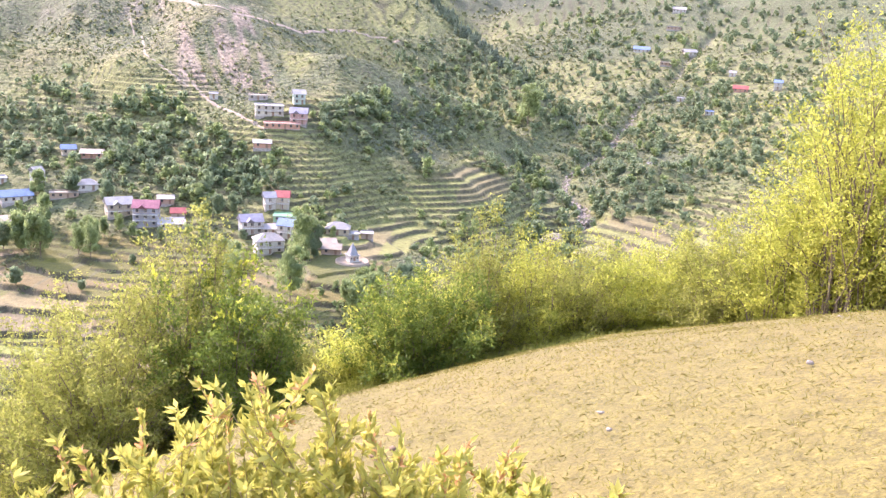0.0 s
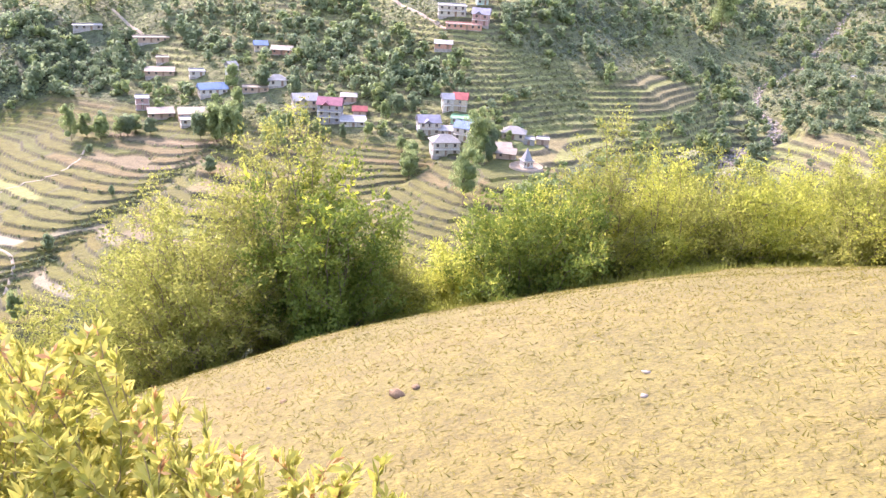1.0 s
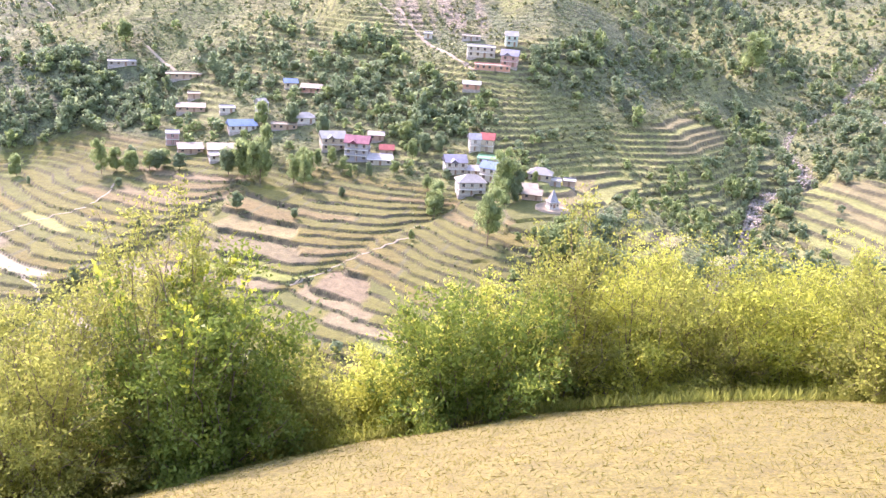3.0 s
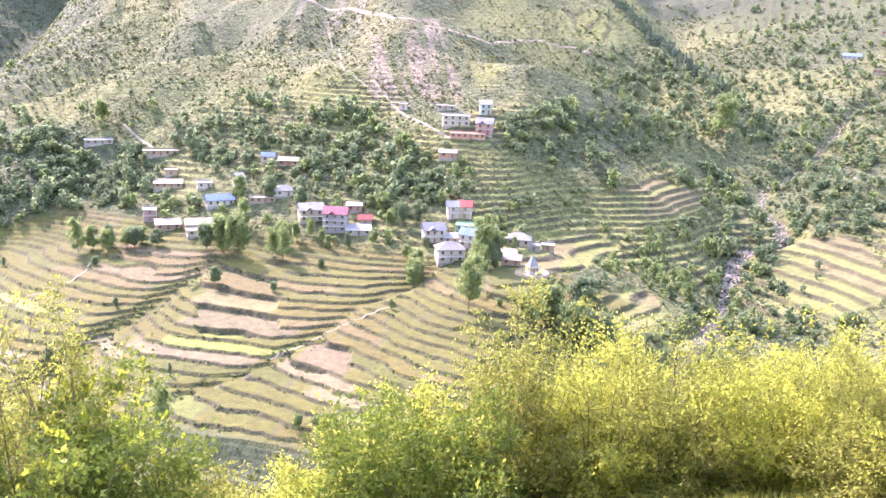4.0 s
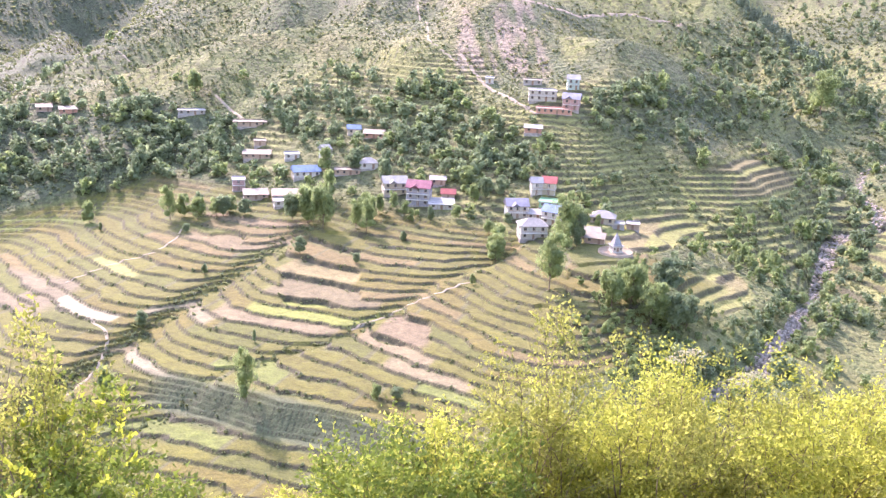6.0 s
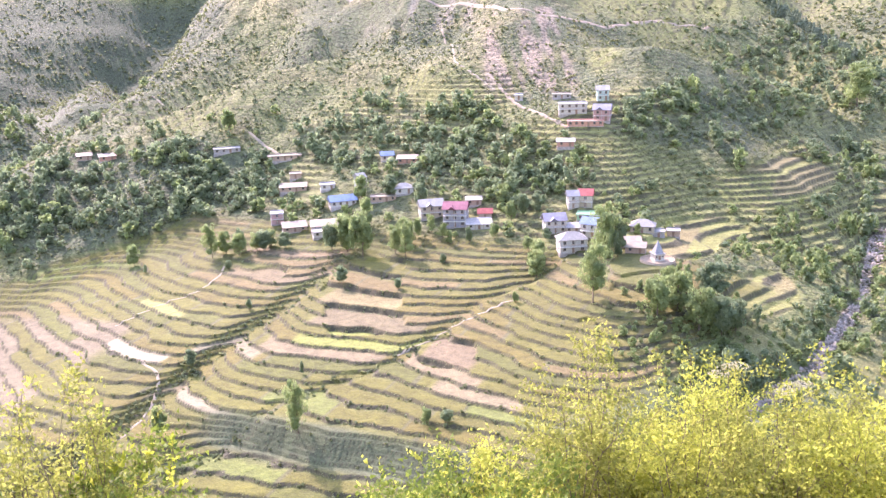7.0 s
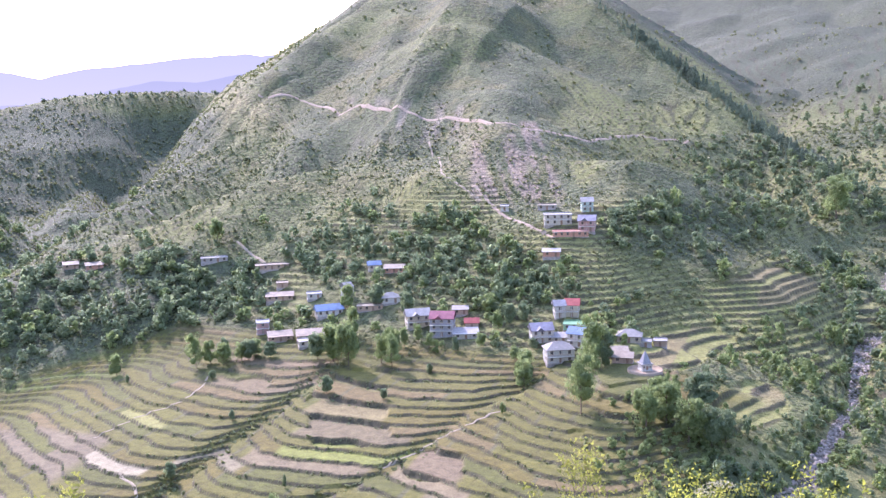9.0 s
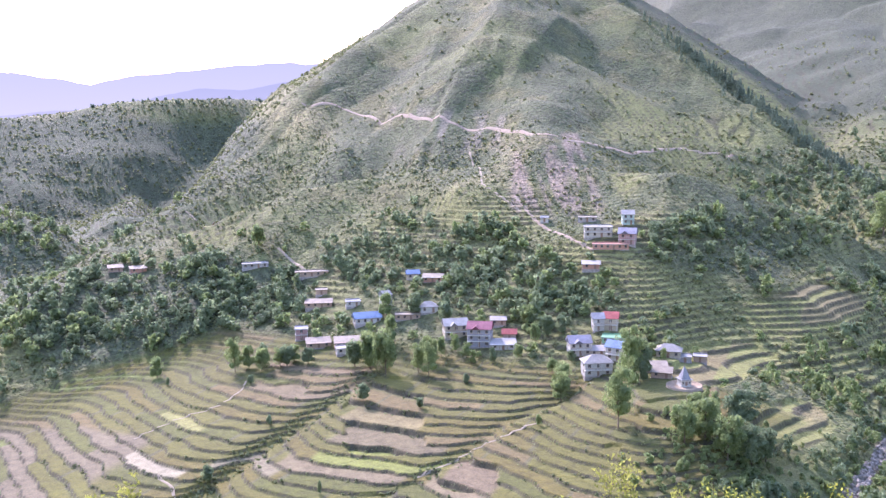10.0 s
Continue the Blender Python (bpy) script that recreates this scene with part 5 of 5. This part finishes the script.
x, y, z = candidates(40000, 250, 1900)
A, E = bearings(x, y, z)
want = np.zeros(len(x))
for ca, ce, ra, re, dens in FOREST:
    q = ((A - ca) / ra) ** 2 + ((E - ce) / re) ** 2
    want = np.maximum(want, dens * step01(1.5, 0.5, q)) if dens > 0 else want * (1 + dens * step01(1.3, 0.7, q))
u, v, u0 = masks(x, y)
open_ = (u < u0 - 2) & (v < -35)
want = np.where(open_, 0, want) * step01(-0.45, 0.15, fbm(x, y, 26, 2, 401) + 0.1)
d, _ = stream_gap(x, y)
want = np.maximum(want, 0.08 * step01(-40, -60, z) * step01(720, 600, np.hypot(x, y)) * np.where(open_, 0, 1))
want = np.maximum(want, 0.5 * step01(17, 6, d) * step01(250, 280, np.hypot(x, y)))
want = want * (1 - step01(680, 740, np.hypot(x, y)) * (A < -8))
pick = (RNG.uniform(0, 1, len(x)) < want * 0.85 * (1 - 0.97 * glade(x, y, z))) & clear_of_houses(x, y) & (d > 2.6)
x, y, z = x[pick], y[pick], z[pick]
size = (2.6 + 4.6 * RNG.uniform(0, 1, len(x)) ** 1.5) * (0.72 + 0.28 * step01(300, 390, np.hypot(x, y)))
dark = fbm(x, y, 70, 2, 411) + 0.35 * RNG.normal(size=len(x)) < 0.18
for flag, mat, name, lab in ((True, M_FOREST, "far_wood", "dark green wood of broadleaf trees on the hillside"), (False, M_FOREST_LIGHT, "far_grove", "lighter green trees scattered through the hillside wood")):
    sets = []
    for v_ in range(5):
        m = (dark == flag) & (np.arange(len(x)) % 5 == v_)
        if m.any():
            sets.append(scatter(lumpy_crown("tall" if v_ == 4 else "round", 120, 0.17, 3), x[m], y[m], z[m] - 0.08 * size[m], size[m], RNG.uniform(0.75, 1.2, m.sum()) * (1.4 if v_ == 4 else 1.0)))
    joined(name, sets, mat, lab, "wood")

# pines along the right shoulder of the mountain
n = 640
f = RNG.uniform(0.08, 1, n)
crest = np.array(SHOULDER[2:7])
long_ = np.linspace(0, 1, len(crest))
px = np.interp(f, long_, crest[:, 0]) + RNG.normal(size=n) * 9 + 12
py = np.interp(f, long_, crest[:, 1]) + RNG.normal(size=n) * 9 + 6
joined("pine_wood", [scatter(lumpy_crown("pine", 110, 0.17), px, py, land(px, py)[0] - 0.5, RNG.uniform(2.6, 5.6, n), RNG.uniform(1.2, 2.0, n))], M_PINE, "dark pine trees along a mountain shoulder", "wood")
n = 150
px, py = RNG.uniform(-560, -250, n), RNG.uniform(1150, 1290, n)
pz = land(px, py)[0]
keep = pz > tent(px, py, LEFT_RIDGE, 0.4).mean() - 30
joined("ridge_trees", [scatter(lumpy_crown("round", 60, 0.34), px[keep], py[keep], pz[keep] - 0.5, RNG.uniform(2.0, 4.5, keep.sum()), RNG.uniform(1.0, 1.4, keep.sum()))], M_PINE, "small dark trees on the far left ridge", "wood")

# scrub over the slopes, hedges in the gullies, shrubs on the field banks
x, y, z = candidates(150000, 330, 1300)
u, v, u0 = masks(x, y)
hill = (u > u0 + 3) | (v > -35)
want = np.where(hill, step01(-0.3, 0.25, fbm(x, y, 40, 3, 421)), 0)
pick = (RNG.uniform(0, 1, len(x)) < (0.22 + want * 0.42) * (0.1 + 0.9 * np.maximum(step01(15, -35, z + 20 * fbm(x, y, 60, 2, 423)), step01(780, 880, np.hypot(x, y)) * (x < -120)))) & hill & clear_of_houses(x, y, 6) & (glade(x, y, z) < 0.5)
x, y, z = x[pick], y[pick], z[pick]
size = (0.55 + 1.0 * RNG.uniform(0, 1, len(x)) ** 2.5) * np.clip(np.hypot(x, y) / 450, 0.8, 2.2)
sets = []
for v_ in range(4):
    m = np.arange(len(x)) % 4 == v_
    co, tri = lumpy_crown("round", 8, 0.9)
    co = co - np.array([0, 0, 0.25])
    sets.append(scatter((co, tri), x[m], y[m], z[m], size[m] * 1.1, RNG.uniform(0.6, 1.0, m.sum())))
joined("scrub", sets, M_SCRUB, "olive scrub dotted over the hillsides", "scrub")
x, y, z = candidates(110000, 195, 360)
u, v, u0 = masks(x, y)
zt, k, f, fields, _ = land(x, y)
w = v + 4 * fbm(u, v, 50, 2, 5)
g1, g2 = gully_lines(u)
gully = np.maximum(np.exp(-((w - g1) / 3.5) ** 2), 0.45 * np.exp(-((w - g2) / 2.5) ** 2))
bank = (f > 0.82) * 0.55
edge = 0.8 * np.exp(-((u - u0) / 5.0) ** 2) + 0.7 * step01(-45, -25, v)
pick = (RNG.uniform(0, 1, len(x)) < np.maximum(np.maximum(gully * 0.4, bank), edge * 0.25) * (fields > 0.3)) & clear_of_houses(x, y, 6) & (glade(x, y, z) < 0.5)
x, y, z = x[pick], y[pick], z[pick]
size = np.where((f[pick] > 0.82) & (gully[pick] < 0.3), 0.25 + 0.8 * RNG.uniform(0, 1, len(x)) ** 5, 0.4 + 1.1 * RNG.uniform(0, 1, len(x)) ** 3)
co, tri = lumpy_crown("round", 12, 0.7)
joined("bank_shrubs", [scatter((co - np.array([0, 0, 0.3]), tri), x, y, z, size, RNG.uniform(0.7, 1.2, len(x)))], M_SCRUB, "small shrubs along field banks and gullies", "shrub")

# the thicket on the steep bank above the lower stream
spots = np.array(((69, 262), (79, 261), (68, 244), (80, 240), (89, 229), (68, 227), (76, 211), (60, 247), (112, 268), (120, 262)), float)
i = RNG.integers(0, len(spots), 430)
x, y = spots[i, 0] + RNG.normal(size=430) * 9, spots[i, 1] + RNG.normal(size=430) * 9
size = 1.5 + 2.3 * RNG.uniform(0, 1, 430) ** 2
ok = stream_gap(x, y)[0] > 2.0
x, y, size = x[ok], y[ok], size[ok]
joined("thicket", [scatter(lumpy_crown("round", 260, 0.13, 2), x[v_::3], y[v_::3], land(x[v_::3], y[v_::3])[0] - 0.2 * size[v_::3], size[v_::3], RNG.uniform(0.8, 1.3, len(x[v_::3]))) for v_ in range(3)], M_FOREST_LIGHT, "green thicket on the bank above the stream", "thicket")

# boulders in the stream bed
def rock_template(seed):
    bm = bmesh.new()
    bmesh.ops.create_icosphere(bm, subdivisions=1, radius=1.0)
    for v in bm.verts:
        v.co *= 0.75 + 0.5 * noise.noise(v.co * 1.3 + Vector((seed * 7.1, 0, 0)))
        v.co.z *= 0.7
    co = np.array([v.co for v in bm.verts])
    tri = np.array([[v.index for v in f.verts] for f in bm.faces])
    bm.free()
    return co, tri


M_BOULDER = plain("boulder", (0.20, 0.175, 0.13), (0.33, 0.29, 0.22), 0.8, 0.9, 0.5, 0.05)
n = 16000
f = 0.12 + 0.65 * RNG.uniform(0, 1, n)
sp = np.array([p[:2] for p in STREAM])
px = np.interp(f, np.linspace(0, 1, len(sp)), sp[:, 0]) + RNG.normal(size=n) * 11
py = np.interp(f, np.linspace(0, 1, len(sp)), sp[:, 1]) + RNG.normal(size=n) * 11
bed = (np.hypot(px, py) > 240) & (stream_gap(px, py)[0] < 2.2 + 1.5 * vnoise(px / 15, py / 15, 63))
px, py = px[bed], py[bed]
joined("stream_boulders", [scatter(rock_template(s), px[s::3], py[s::3], land(px[s::3], py[s::3])[0], 0.3 + 1.1 * RNG.uniform(0, 1, len(px[s::3])) ** 2, np.ones(len(px[s::3]))) for s in range(3)], M_BOULDER, "pale boulders heaped in the stream bed", "boulders")


# ---- turf, litter and stones on the knoll ----
def knoll_points(n):
    x, y = RNG.uniform(-6.5, 4.5, n), RNG.uniform(-3.6, 6.2, n)
    z = knoll(x, y) + 0.05 * fbm(x, y, 1.6, 3, 201) + 0.02 * fbm(x, y, 0.4, 2, 211)
    return np.stack([x, y, z], -1)


M_BLADE = leafy("grass_blade", (0.135, 0.135, 0.024), (0.255, 0.228, 0.048), through_light=0.5, scale=1.2, vary=0.6)
M_STRAW = leafy("dry_straw", (0.16, 0.128, 0.035), (0.27, 0.222, 0.066), through_light=0.2, scale=1.5, vary=0.6)
p = knoll_points(240000)
n = len(p)
way = unit(RNG.normal(size=(n, 3)) * np.array([1, 1, 0.3]) + np.array([0, 0, 0.55]))
k = RNG.uniform(0.5, 1.4, n)
joined("turf", [small_leaves(p - np.array([0, 0, 0.002]), way, 0.023 * k, 0.0018 * k)], M_BLADE, "short grazed yellow-green grass", "grass")
p = knoll_points(34000)
n = len(p)
flat = RNG.normal(size=(n, 3)) * np.array([1, 1, 0.12])
flat[:, 2] += 0.2 * flat[:, 0] - 0.33 * flat[:, 1]
k = RNG.uniform(0.5, 1.6, n)
joined("straw_litter", [leaf_arrays(p + np.array([0, 0, 0.003]), unit(flat), 0.028 * k, 0.0022 * k, 0.1)], M_STRAW, "dry straw and dead leaves scattered over the turf", "litter")

# taller grass along the brow and under the shrubs
x = RNG.uniform(-5.5, 4.2, 16000)
y = 4.6 + 0.35 * np.abs(RNG.normal(size=16000)) * 2 - 0.05 * np.abs(x) + 0.3 * fbm(x, x * 0, 2.0, 2, 511)
p = np.stack([x, y, knoll(x, y)], -1)
k = RNG.uniform(0.4, 1.3, len(x))
joined("long_grass", [leaf_arrays(p, unit(RNG.normal(size=(len(x), 3)) * 0.35 + np.array([0, 0, 1])), 0.11 * k, 0.004 * k, 0.1)], M_FEATHER, "pale green long grass along the brow", "grass")

M_DUNG = plain("dark_clod", (0.13, 0.085, 0.045), (0.22, 0.15, 0.08), 14.0, 0.95, 0.6, 0.01)


def stone(x, y, size, mat, label, name="stone"):
    co, tri = rock_template(int(100 * abs(x)) % 17)
    me = raw_mesh(name, co * np.array([1.2, 0.9, 0.75]) * size, tri)
    me.materials.append(mat)
    o = new(name, me)
    o.matrix_basis = pose(x, y, foot(x, y) + size * 0.22, 0, 0, RNG.uniform(0, 360))
    return tagged(o, label, "stone", "stones on the turf")


for x, y, s in ((-1.60, 0.62, 0.045), (-1.52, 0.66, 0.032), (-1.48, 0.94, 0.02), (-2.75, 0.35, 0.04), (-2.1, 1.0, 0.03)):
    stone(x, y, s, M_DUNG, "dark brown clod lying on the turf")
for x, y, s in ((-0.71, 0.14, 0.022), (0.22, -0.06, 0.026), (-0.81, -0.12, 0.018), (1.55, 1.2, 0.03), (-2.2, 1.4, 0.016), (0.6, 1.9, 0.02)):
    stone(x, y, s, M_BOULDER, "pale grey stone half sunk in turf")
